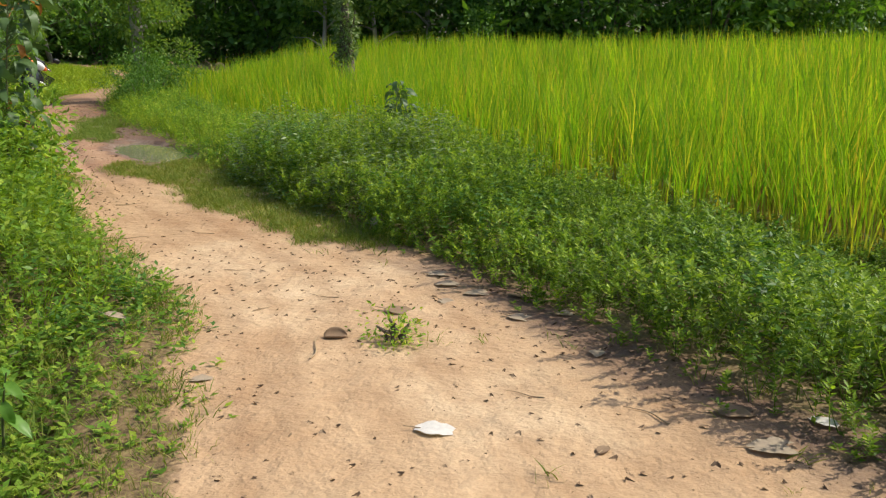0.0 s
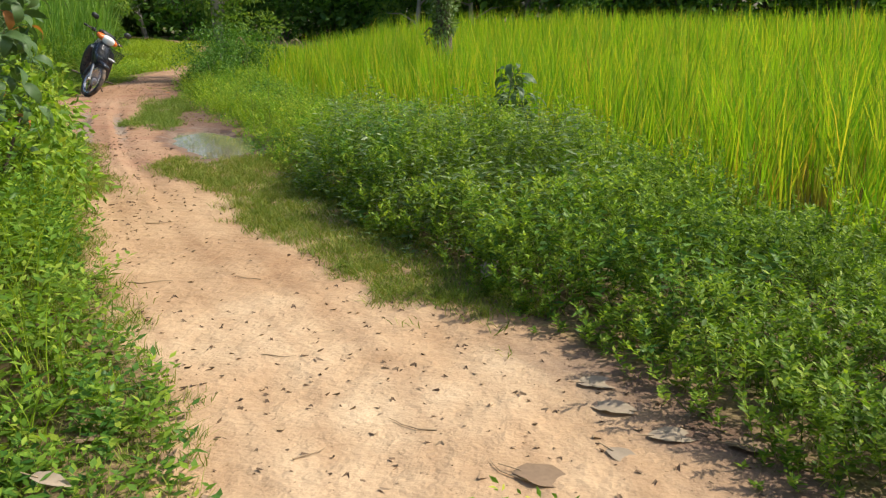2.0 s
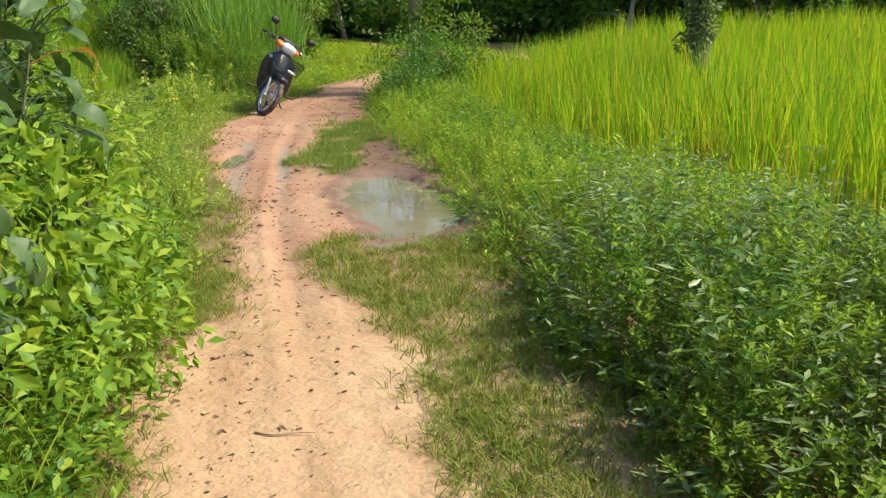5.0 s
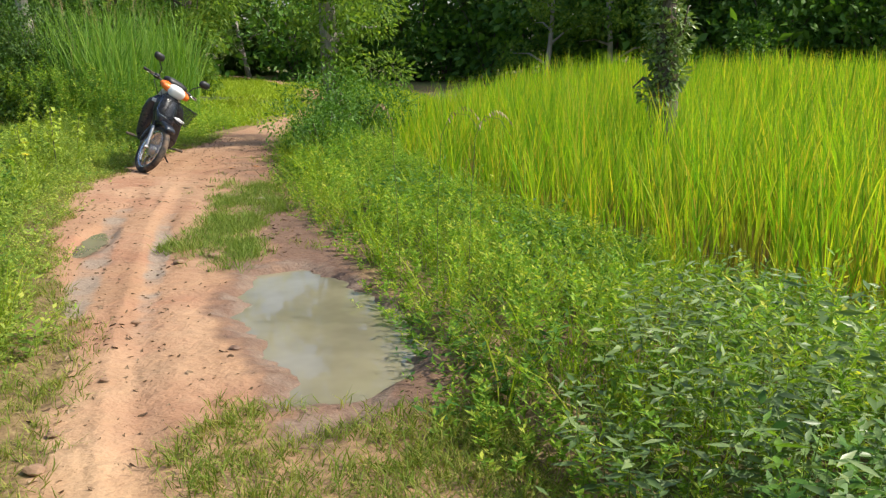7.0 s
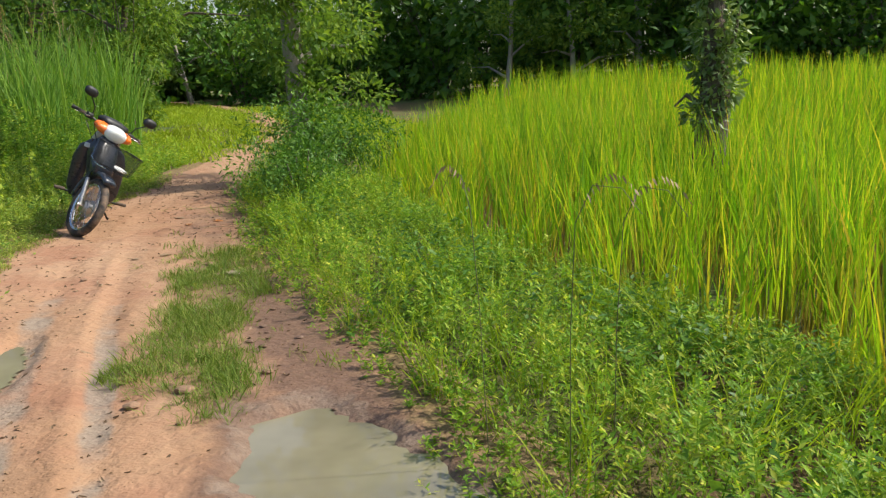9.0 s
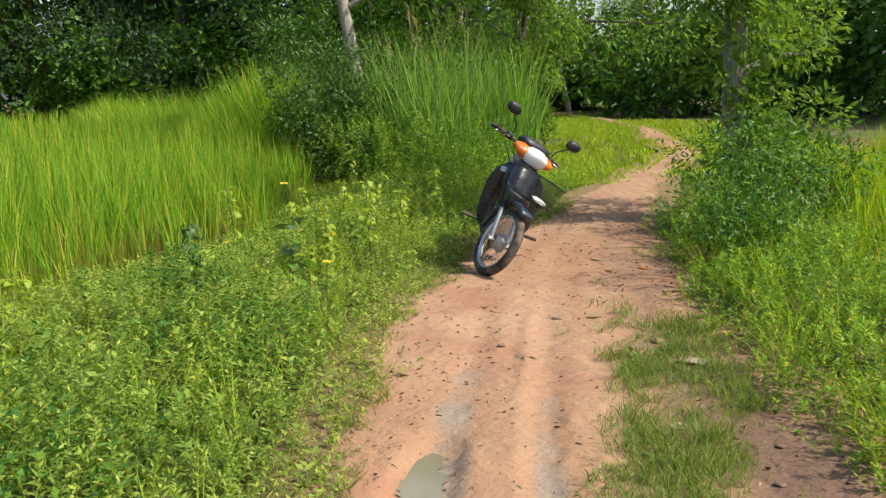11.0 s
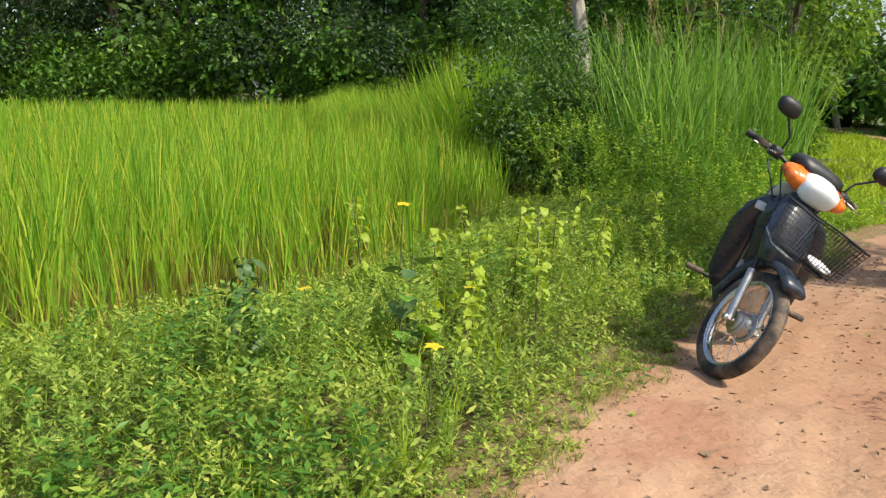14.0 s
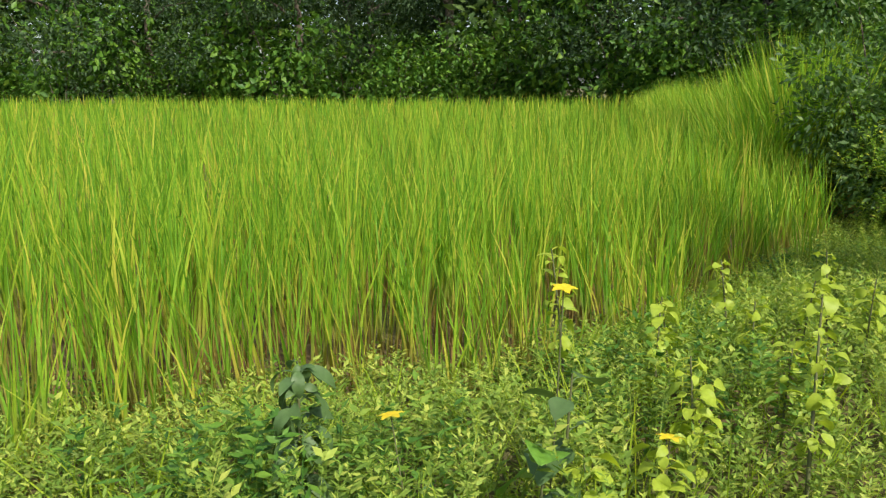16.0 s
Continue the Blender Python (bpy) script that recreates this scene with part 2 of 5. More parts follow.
def mesh_of(name, verts, tris, material, up=None, extra=(), smooth=False):
    """A mesh from arrays of corners and triangles, with point attributes."""
    me = bpy.data.meshes.new(name)
    verts, tris = np.asarray(verts, np.float32), np.asarray(tris, np.int32)
    me.vertices.add(len(verts))
    me.vertices.foreach_set("co", verts.ravel())
    me.loops.add(tris.size)
    me.loops.foreach_set("vertex_index", tris.ravel())
    me.polygons.add(len(tris))
    me.polygons.foreach_set("loop_start", np.arange(0, tris.size, 3, dtype=np.int32))
    me.update(calc_edges=True)
    for key, values in (("up", up), *extra):
        if values is not None:
            me.attributes.new(key, "FLOAT", "POINT").data.foreach_set("value", np.asarray(values, np.float32))
    if smooth:
        me.polygons.foreach_set("use_smooth", np.ones(len(tris), bool))
    me.materials.append(material)
    return me


def joined(pieces):
    """Templates (corners, triangles, height along the plant) joined into one."""
    v, f, u, at = [], [], [], 0
    for a, b, c in pieces:
        v.append(a), f.append(b + at), u.append(c)
        at += len(a)
    return np.concatenate(v), np.concatenate(f), np.concatenate(u)


def blade(length, width, bend, yaw, lean, segments=3, foot=(0, 0), twist=0.0):
    """A grass blade that arches over."""
    s = np.linspace(0, 1, segments + 1)
    out = length * (lean * s + bend * s**2.4)
    z = length * s * np.sqrt(np.maximum(0.05, 1 - (lean * 0.6 + bend * s * 0.7) ** 2))
    w = width * 0.5 * np.where(s < 0.35, 0.6 + s, 1.0) * (1 - s**3)
    c, sn, wc, ws = math.cos(yaw), math.sin(yaw), math.cos(yaw + twist), math.sin(yaw + twist)
    rows = [np.stack([foot[0] + out * c - k * w * ws, foot[1] + out * sn + k * w * wc, z], 1) for k in (-1, 1)]
    v = np.empty((2 * segments + 1, 3))
    v[0 : 2 * segments : 2], v[1 : 2 * segments : 2], v[-1] = rows[0][:-1], rows[1][:-1], rows[0][-1]
    f = []
    for i in range(segments - 1):
        a = 2 * i
        f += [(a, a + 1, a + 3), (a, a + 3, a + 2)]
    f.append((2 * segments - 2, 2 * segments - 1, 2 * segments))
    u = np.repeat(s, 2)[: 2 * segments + 1]
    return v, np.array(f), u


def clump(seed, blades, height, width, spread, bend, lean, segments=3):
    r = np.random.default_rng(seed)
    return joined([blade(height * r.uniform(0.6, 1.08), width * r.uniform(0.7, 1.2), bend * r.uniform(0.1, 1.2), r.uniform(0, 6.28), lean * r.uniform(0.1, 1.3), segments,
                         (r.normal(0, spread), r.normal(0, spread)), r.uniform(-1.4, 1.4)) for _ in range(blades)])


def leaf(at, along, length, width, turn, fold=0.25):
    """A folded leaf of two triangles on each half of its rib."""
    along = np.asarray(along, float) / np.linalg.norm(along)
    side = np.cross(along, (0, 0, 1.0))
    side = side / (np.linalg.norm(side) + 1e-6)
    nor = np.cross(side, along)
    side, nor = side * math.cos(turn) + nor * math.sin(turn), nor * math.cos(turn) - side * math.sin(turn)
    at = np.asarray(at, float)
    mid = at + along * length * 0.45 - nor * width * fold
    v = np.stack([at, mid + side * width / 2 + nor * width * fold, at + along * length - nor * length * 0.12, mid - side * width / 2 + nor * width * fold])
    return v, np.array([(0, 1, 2), (0, 2, 3)])


def sprig(seed, length, leaves, leaf_long, leaf_wide, droop=0.2, open_angle=0.9, tuft=1.0):
    """A leafy shoot that grows upwards with leaves in pairs."""
    r = np.random.default_rng(seed)
    lean_x, lean_y = r.normal(0, 0.25, 2)
    pieces = []
    spine = lambda s: np.array([lean_x * s * length, lean_y * s * length, s * length * (1 - 0.15 * s)])  # noqa: E731
    a, b = spine(0), spine(1)
    w = 0.0016 + 0.004 * length
    pieces.append((np.stack([a - (w, 0, 0), a + (w, 0, 0), b]), np.array([(0, 1, 2)]), np.array([0, 0, 1.0])))
    for i in range(leaves):
        s = 0.15 + 0.85 * ((i + r.uniform(0, 0.6)) / leaves) ** tuft
        yaw = i * 2.4 + r.normal(0, 0.4)
        rise = math.cos(open_angle) * (0.4 + s) - droop
        d = (math.cos(yaw), math.sin(yaw), rise)
        k = r.uniform(0.7, 1.2) * (1.1 - 0.45 * s)
        v, f = leaf(spine(s), d, leaf_long * k, leaf_wide * k, r.normal(0, 0.5))
        pieces.append((v, f, np.full(4, s)))
    return joined(pieces)


def stamp(templates, places, scale=(0.8, 1.2), lean=0.15, tall=None, wind=(0.0, 0.0)):
    """Many templates set at places, turned, leaned and scaled at random, as one."""
    n = len(places)
    which = rng.integers(0, len(templates), n)
    yaw, k = rng.uniform(0, 2 * math.pi, n), rng.uniform(*scale, n)
    kz = k if tall is None else k * tall
    lx, ly = rng.normal(wind[0], lean, n), rng.normal(wind[1], lean, n)
    vs, fs, us, at = [], [], [], 0
    for i, (v, f, u) in enumerate(templates):
        pick = np.flatnonzero(which == i)
        if not len(pick):
            continue
        c, s = np.cos(yaw[pick])[:, None], np.sin(yaw[pick])[:, None]
        x = (v[:, 0] * c - v[:, 1] * s) * k[pick, None]
        y = (v[:, 0] * s + v[:, 1] * c) * k[pick, None]
        z = v[:, 2] * kz[pick, None]
        x += lx[pick, None] * z
        y += ly[pick, None] * z
        vs.append((np.stack([x, y, z], 2) + places[pick, None, :]).reshape(-1, 3))
        fs.append((f[None] + at + np.arange(len(pick))[:, None, None] * len(v)).reshape(-1, 3))
        us.append(np.tile(u, len(pick)))
        at += len(pick) * len(v)
    return np.concatenate(vs), np.concatenate(fs), np.concatenate(us)


def stuff(name, made, material, label, category):
    ob = new(name, mesh_of(name, made[0], made[1], material, made[2]))
    return tagged(ob, label, category, kind="stuff")


def scattered(count, x0, x1, y0, y1, keep):
    """Random places in a rectangle for which keep(x, y) holds (or by that chance)."""
    x, y = rng.uniform(x0, x1, count), rng.uniform(y0, y1, count)
    ok = rng.uniform(0, 1, count) < keep(x, y)
    return x[ok], y[ok]


def wave(x, y, size, seed=0.0):
    """Smooth unevenness between about -1 and 1."""
    a = np.sin(x / size * 2.1 + seed) + np.sin(y / size * 1.7 + 2 * seed + 1) + np.sin((x + y) / size * 1.3 + seed * 3)
    b = np.sin((x - y) / size * 3.7 + seed * 5) + np.sin(x / size * 5.3 - y / size * 4.1 + seed)
    return (a + 0.6 * b) / 3.4


def smooth_step(a, b, x):
    s = np.clip((x - a) / (b - a), 0, 1)
    return s * s * (3 - 2 * s)


# ---------------------------------------------------------------- plan
# Edges of the track as x over y: left bank, and the foot of the weeds on the other side.
LEFT_Y = [-4, 3.0, 4.5, 5.3, 6.5, 7.5, 8.3, 9.5, 10.2, 11.6, 12.6, 13.5, 15.0, 16.3, 17.4, 19.7, 21.0, 23.4, 27.5, 30.0, 35.7, 41.5, 47, 60]
LEFT_X = [1.2, 0.1, -0.35, -0.65, -1.25, -2.15, -2.8, -3.6, -4.0, -4.95, -6.05, -6.9, -7.95, -8.55, -9.1, -9.55, -10.0, -10.6, -11.7, -13.4, -16.5, -21.3, -27, -46]
RIGHT_Y = [-4, 3.5, 5.05, 5.9, 6.9, 7.5, 8.1, 9.3, 11.4, 12.3, 14.0, 15.6, 17.2, 18.7, 20.8, 22.8, 27.0, 30.0, 35.0, 41.0, 47, 60]
RIGHT_X = [6.0, 3.0, 1.85, 1.25, 0.55, 0.0, -0.45, -1.45, -2.9, -3.45, -4.75, -6.05, -7.0, -7.95, -9.0, -9.75, -10.9, -12.6, -15.6, -20.3, -25.8, -44]


def left_edge(y):
    return np.interp(y, LEFT_Y, LEFT_X)


def right_edge(y):
    return np.interp(y, RIGHT_Y, RIGHT_X)


# The red ridge between the two most used wheel tracks, x over y.
def wheel_line(y):
    return np.interp(y, [-4, 7, 8.5, 10, 11.45, 12.9, 14.1, 15.5, 17.5, 20, 60], [3.6, -1.0, -2.3, -3.45, -4.6, -5.58, -6.4, -7.25, -8.4, -9.3, -40])


# Where the rice begins beside the weeds.
def rice_east(y):
    return np.interp(y, [-6, 4, 7.6, 9.5, 11.7, 14, 16, 18, 20, 24, 30, 40, 55], [6.5, 4.6, 2.5, 1.1, -0.4, -2.7, -4.5, -5.9, -6.8, -7.6, -7.8, -6.0, -2.0])


def rice_west(y):
    return np.interp(y, [6, 9, 11.5, 13.5, 15.2, 16.4, 18.7, 20.0], [-16.0, -12.0, -10.6, -10.3, -10.4, -10.9, -12.6, -14.3])


def bund(x):
    """The overgrown dyke north of the western rice, y over x."""
    return 19.8 + (-12.8 - x) * 0.42


def in_puddle(x, y):
    """About 1 in the middle of the puddle, 0 at its rim."""
    u, v = x + 4.0, y - 12.3
    along, across = -0.62 * u + 0.785 * v, 0.785 * u + 0.62 * v
    r = np.sqrt((along / 1.24) ** 2 + ((across + 0.10 * along * along - 0.06) / 0.43) ** 2) + 0.17 * wave(x, y, 0.33, 2) + 0.10 * wave(x, y, 0.11, 5)
    return 1 - r


def grassy(x, y):
    """Where short grass grows on the track, 0 to 1."""
    w = 0.22 * wave(x, y, 0.5, 4)
    verge_left = np.interp(y, [7.3, 7.7, 8.4, 9.1, 10.0, 10.4, 10.85, 11.25, 11.6], [0.1, -0.95, -1.62, -2.15, -3.12, -3.46, -3.8, -4.0, -3.7])
    verge = smooth_step(-0.12, 0.2, x - verge_left + w) * smooth_step(7.35, 7.8, y + w) * (1 - smooth_step(11.0, 11.45, y - 0.25 * (x + 3.5) + w))
    ridge = np.interp(y, [13.0, 13.5, 15.0, 16.2], [-5.15, -5.35, -6.1, -6.75])
    tuft = smooth_step(0.62, 0.28, np.abs(x - ridge) * 1.4 + w * 0.8) * smooth_step(12.95, 13.25, y + w) * (1 - smooth_step(15.3, 16.3, y))
    shoulder = np.interp(y, [9.2, 9.6, 10.2, 10.8, 11.6], [0, 0.30, 0.24, 0.04, 0])
    left = smooth_step(0.15, -0.25, x - left_edge(y) - shoulder + w)
    return np.clip(np.maximum(np.maximum(verge, tuft), left), 0, 1)


def track_height(x, y):
    """The track's height: ruts, unevenness and the hollow of the puddle."""
    z = 0.012 * wave(x, y, 0.55, 1) + 0.006 * wave(x, y, 0.17, 3)
    lx = wheel_line(y)
    for off, deep, wide in ((-0.30, 0.014, 0.12), (0.0, -0.008, 0.035), (0.15, 0.018, 0.09)):
        z = z - deep * np.exp(-(((x - lx - off) / wide) ** 2)) * smooth_step(8.5, 11.0, y) * (1 - smooth_step(14.8, 17.0, y))
    for off in (-0.46, -0.06):
        band = np.exp(-(((x - lx - off) / 0.055) ** 4)) * np.clip(1.6 * wave(x * 0 + 1.0, y, 0.8, 3 + off), 0, 1) * smooth_step(9.5, 11.0, y) * (1 - smooth_step(14.8, 15.8, y))
        z = z - band * (0.007 + 0.006 * np.sign(np.sin(y * 95 + 5 * np.abs(x - lx - off) * 8)))
    p = in_puddle(x, y)
    z = z - 0.085 * smooth_step(-0.12, 0.35, p)
    q = 1 - np.sqrt(((x + 6.35 + 0.5 * (y - 13.4)) / 0.16) ** 2 + ((y - 13.4) / 0.5) ** 2)
    z = z - 0.04 * smooth_step(-0.2, 0.4, q)
    return z


# ---------------------------------------------------------------- ground
def grid_tris(nu, nv):
    i = (np.arange(nu - 1)[:, None] * nv + np.arange(nv - 1)[None]).ravel()
    return np.concatenate([np.stack([i, i + nv, i + nv + 1], 1), np.stack([i, i + nv + 1, i + 1], 1)])


def build_ground():
    s = np.linspace(-1, 1, 121)
    gx = -5 + 900 * np.sign(s) * np.abs(s) ** 3.2
    gy = 15 + 900 * np.sign(s) * np.abs(s) ** 3.2
    X, Y = np.meshgrid(gx, gy, indexing="ij")
    Z = -0.14 + 0.015 * wave(X, Y, 1.5)
    v = np.stack([X, Y, Z], 2).reshape(-1, 3)
    ob = new("ground", mesh_of("ground", v, grid_tris(121, 121), GROUND, smooth=True))
    tagged(ob, "brown and green earth of the fields", "ground", kind="structure")


def build_track():
    ys = np.concatenate([np.arange(-4, 3, 0.25), np.concatenate([np.arange(3, 11, 0.05), np.arange(11, 15.6, 0.02), np.arange(15.6, 20, 0.05)]), np.arange(20, 60, 0.3)])
    us = np.linspace(-0.42, 1.42, 131)
    Y = np.repeat(ys[:, None], len(us), 1)
    L, R = left_edge(Y), right_edge(Y)
    X = L + (R - L) * us[None]
    out = np.maximum(L - X, X - R)
    w = 0.10 * wave(X, Y, 0.25, 6)
    Z = track_height(X, Y) - 0.17 * smooth_step(0.25, 0.75, out)
    edge = smooth_step(-0.22, 0.25, out + w) + 0.55 * grassy(X, Y)
    p = in_puddle(X, Y)
    wet_shaded = 0.8 * smooth_step(-0.5, 0.05, p)
    lane = X - wheel_line(Y)
    rutted = smooth_step(11.2, 12.3, Y) * (1 - smooth_step(14.0, 15.2, Y))
    silt = (np.exp(-(((lane + 0.32) / 0.13) ** 4)) + np.exp(-(((lane - 0.15) / 0.09) ** 4))) * rutted * (0.75 + 0.5 * wave(X, Y, 0.5, 12))
    silt = np.clip(np.maximum(silt, 0.4 * smooth_step(-0.2, -0.02, p)), 0, 1)
    wet_shaded = np.maximum(wet_shaded, 0.85 * np.exp(-(((X - R + 0.3) / 0.48) ** 2)) * smooth_step(10.4, 11.8, Y) * (1 - smooth_step(14.8, 16.5, Y)))
    # Foot of the near hedge: darker earth plus its shade, put into the mask.
    wet_shaded = np.maximum(wet_shaded, 0.75 * np.exp(-(((X - R) / 0.55) ** 2)) * (1 - smooth_step(7.0, 8.0, Y)))
    wet_shaded = np.maximum(wet_shaded, 0.52 * np.exp(-(((X - R + 0.45) / 0.5) ** 2)) * smooth_step(14.6, 16.0, Y) * (1 - smooth_step(17.6, 19.0, Y)))
    clay = smooth_step(9.5, 11.5, Y)
    extra = (("edge", edge.ravel()), ("wet_shaded", wet_shaded.ravel()), ("clay", clay.ravel()), ("silt", silt.ravel()), ("lane", lane.ravel()), ("along", Y.ravel()))
    v = np.stack([X, Y, Z], 2).reshape(-1, 3)
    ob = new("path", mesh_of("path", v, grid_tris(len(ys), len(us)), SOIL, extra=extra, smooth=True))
    tagged(ob, "trodden sandy orange-brown dirt track with ruts", "dirt path", kind="structure")


def build_puddle(name, box, z, deep, label):
    """A sheet of standing water that fills a hollow of the track up to z."""
    x0, x1, y0, y1 = box
    gx, gy = np.arange(x0, x1, 0.03), np.arange(y0, y1, 0.03)
    X, Y = np.meshgrid(gx, gy, indexing="ij")
    tris = grid_tris(len(gx), len(gy))
    low = (deep(X, Y) > -0.16).ravel()
    tris = tris[low[tris].all(1)]
    used, tris = np.unique(tris, return_inverse=True)
    v = np.stack([X.ravel(), Y.ravel(), np.full(X.size, z)], 1)[used]
    ob = new(name, mesh_of(name, v, tris.reshape(-1, 3), WATER))
    tagged(ob, label, "puddle", kind="structure")


def in_rut(x, y):
    return 1 - np.sqrt(((x + 6.35 + 0.5 * (y - 13.4)) / 0.16) ** 2 + ((y - 13.4) / 0.5) ** 2) - 0.38 + 0.22 * wave(x, y, 0.16, 7)


build_ground()
build_track()
build_puddle("puddle", (-5.6, -2.6, 10.9, 13.9), -0.042, in_puddle, "shallow puddle of muddy grey-green water on the track")
build_puddle("rut_puddle", (-7.0, -5.8, 12.7, 14.1), -0.03, in_rut, "small puddle of grey water in a wheel rut")

# ---------------------------------------------------------------- rice
RICE_NEAR = [clump(100 + i, 16, 1.12, 0.0128, 0.045, 0.18, 0.06, 4) for i in range(12)]
RICE_MID = [clump(120 + i, 11, 1.13, 0.021, 0.10, 0.18, 0.08, 3) for i in range(6)]
RICE_FAR = [clump(140 + i, 10, 1.1, 0.07, 0.4, 0.15, 0.10, 2) for i in range(5)]
WALK_Y = np.arange(3, 20, 0.5)


def off_track(x, y):
    """Distance from the walked stretch of the track."""
    best = np.full(x.shape, 1e9)
    for wy in WALK_Y:
        wx = 0.5 * (left_edge(wy) + right_edge(wy))
        best = np.minimum(best, (x - wx) ** 2 + (y - wy) ** 2)
    return np.sqrt(best)


def rice(name, material, inside, box, label, height=(1.0, 1.0)):
    """A rice field: hills set about 20 cm apart, coarser away from the track."""
    x0, x1, y0, y1 = box
    made = []
    for templates, step, near, far in ((RICE_NEAR, 0.215, 0, 6.5), (RICE_MID, 0.36, 6.5, 16), (RICE_FAR, 0.95, 16, 95)):
        gx, gy = np.meshgrid(np.arange(x0, x1, step), np.arange(y0, y1, step))
        x = (gx + rng.normal(0, step * 0.28, gx.shape)).ravel()
        y = (gy + rng.normal(0, step * 0.28, gx.shape)).ravel()
        d = inside(x, y) + 0.3 * wave(x, y, 0.8, 5)
        o = off_track(x, y)
        ok = (d > 0) & (o > near) & (o <= far) & (rng.uniform(0, 1, len(x)) < np.interp(d, [0, 1.2], [0.7, 0.95]))
        x, y, d = x[ok], y[ok], d[ok]
        tall = (0.76 + 0.24 * smooth_step(0, 1.2, d)) * (1 + 0.07 * wave(x, y, 2.5, 9)) * (height[0] + (height[1] - height[0]) * smooth_step(3, 12, o[ok]))
        made.append(stamp(templates, np.stack([x, y, np.full(len(x), -0.14)], 1), (0.82, 1.16), 0.06, tall))
    return stuff(name, joined(made), material, label, "rice field")


def east_inside(x, y):
    return np.where(y < 75, (x - rice_east(y)) * 0.85, -1)


def west_inside(x, y):
    d = (rice_west(y) - x) * 0.9
    return np.minimum(d, (bund(x) - y) * 0.95)


rice("rice_field", RICE, east_inside, (-8, 60, -6, 75), "yellow-green ripening rice standing in dense rows", (0.86, 1.18))
rice("rice_field", RICE_LUSH, west_inside, (-62, -10, 0, 36), "fresh green rice standing in dense rows")

# ---------------------------------------------------------------- weeds, grass and shrubs
FINE_SPRIGS = [sprig(200 + i, 0.25, 20, 0.038, 0.0165, 0.1) for i in range(12)]
ROSETTES = [sprig(500 + i, 0.24, 21, 0.046, 0.019, 0.05, 0.95, 0.45) for i in range(14)]
SOFT_SPRIGS = [sprig(220 + i, 0.26, 16, 0.045, 0.013, 0.0, 0.7) for i in range(10)]
BROAD_SPRIGS = [sprig(240 + i, 0.26, 11, 0.062, 0.028, 0.15) for i in range(10)]
LONG_SPRIGS = [sprig(260 + i, 0.30, 12, 0.085, 0.022, 0.45) for i in range(8)]
SHORT_GRASS = [clump(280 + i, 9, 0.062, 0.0048, 0.022, 0.6, 0.7, 2) for i in range(10)]
LOOSE_GRASS = [clump(300 + i, 9, 0.34, 0.006, 0.03, 0.6, 0.35, 3) for i in range(10)]


def bank(name, templates, density, box, height, material, label, category="weeds", scale=(0.7, 1.25), fill=0.75):
    """Dense herbage under a height given over the plan: shoots near the top and, fewer, below."""
    x0, x1, y0, y1 = box
    x, y = scattered(int(density * (x1 - x0) * (y1 - y0)), x0, x1, y0, y1, lambda a, b: (height(a, b) > 0.03).astype(float))
    h = height(x, y) * (1 + 0.30 * wave(x, y, 0.20, 8) + 0.20 * wave(x, y, 0.6, 2))
    tops = h * (1 - fill * rng.uniform(0, 1, len(x)) ** 1.3)
    top = max(t[0][:, 2].max() for t in templates)
    k = rng.uniform(*scale, len(x))
    z = np.maximum(tops - top * k, -0.10)
    tall = np.clip((tops - z) / (top * k), 0.35, 1.2) * k
    made = stamp(templates, np.stack([x, y, z], 1), (1, 1), 0.25, tall)
    return stuff(name, made, material, label, category)


def east_bank(x, y):
    """Height of the weeds between the track and the eastern rice."""
    d = x - right_edge(y) - 0.04 * (1 - smooth_step(7.5, 8.6, y)) + 0.12 * wave(x, y, 0.3, 3)
    wide = np.maximum(rice_east(y) - right_edge(y) + 0.5, 0.8)
    crest = np.interp(y, [3, 5, 7, 8, 9, 10.7, 12, 13.5, 15.5, 17, 18.5, 20], [0.38, 0.40, 0.42, 0.47, 0.54, 0.56, 0.38, 0.34, 0.36, 0.42, 0.45, 0.3])
    up = np.clip((d + 0.10) / np.interp(y, [3, 9, 11], [0.15, 0.15, 0.5]), 0, 1) ** 0.8
    near = 1 - smooth_step(9.5, 11.5, y)
    back = np.interp(y, [3, 7, 9, 11], [1.0, 1.25, 1.7, 2.2])
    down = (1 - near) * (1 - 0.65 * smooth_step(0.5, 1.0, d / wide)) + near * (1 - 0.80 * smooth_step(back * 0.85, back * 1.5, d))
    return np.where((d > -0.1) & (d < wide), crest * up * down, 0)


def near_part(x, y):
    lumps = 0.84 + 0.34 * np.clip(0.5 + 1.6 * wave(x, y, 0.42, 31), 0, 1)
    return np.where(y < 10.2 + 0.4 * wave(x, y, 0.6), east_bank(x, y) * lumps, 0)


def vine_part(x, y):
    r = ((x + 1.15 + 0.35 * (y - 10.3)) / 1.05) ** 2 + ((y - 10.3) / 2.1) ** 2
    return np.where(r < 1 + 0.3 * wave(x, y, 0.4), east_bank(x, y) + 0.06, 0)


def far_part(x, y):
    lumps = 0.78 + 0.44 * np.clip(0.5 + 1.5 * wave(x, y, 0.38, 17), 0, 1)
    return np.where(y >= 10.2 + 0.4 * wave(x, y, 0.6), east_bank(x, y) * lumps, 0)


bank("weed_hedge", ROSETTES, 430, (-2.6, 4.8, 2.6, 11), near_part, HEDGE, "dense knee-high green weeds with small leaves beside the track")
bank("vine_mat", LONG_SPRIGS, 130, (-2.8, 1.2, 8.0, 12.6), vine_part, HEDGE_GREY, "grey-green mat of creeping vine over weeds")
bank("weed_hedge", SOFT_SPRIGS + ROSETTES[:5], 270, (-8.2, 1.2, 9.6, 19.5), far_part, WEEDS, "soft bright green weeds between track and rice")


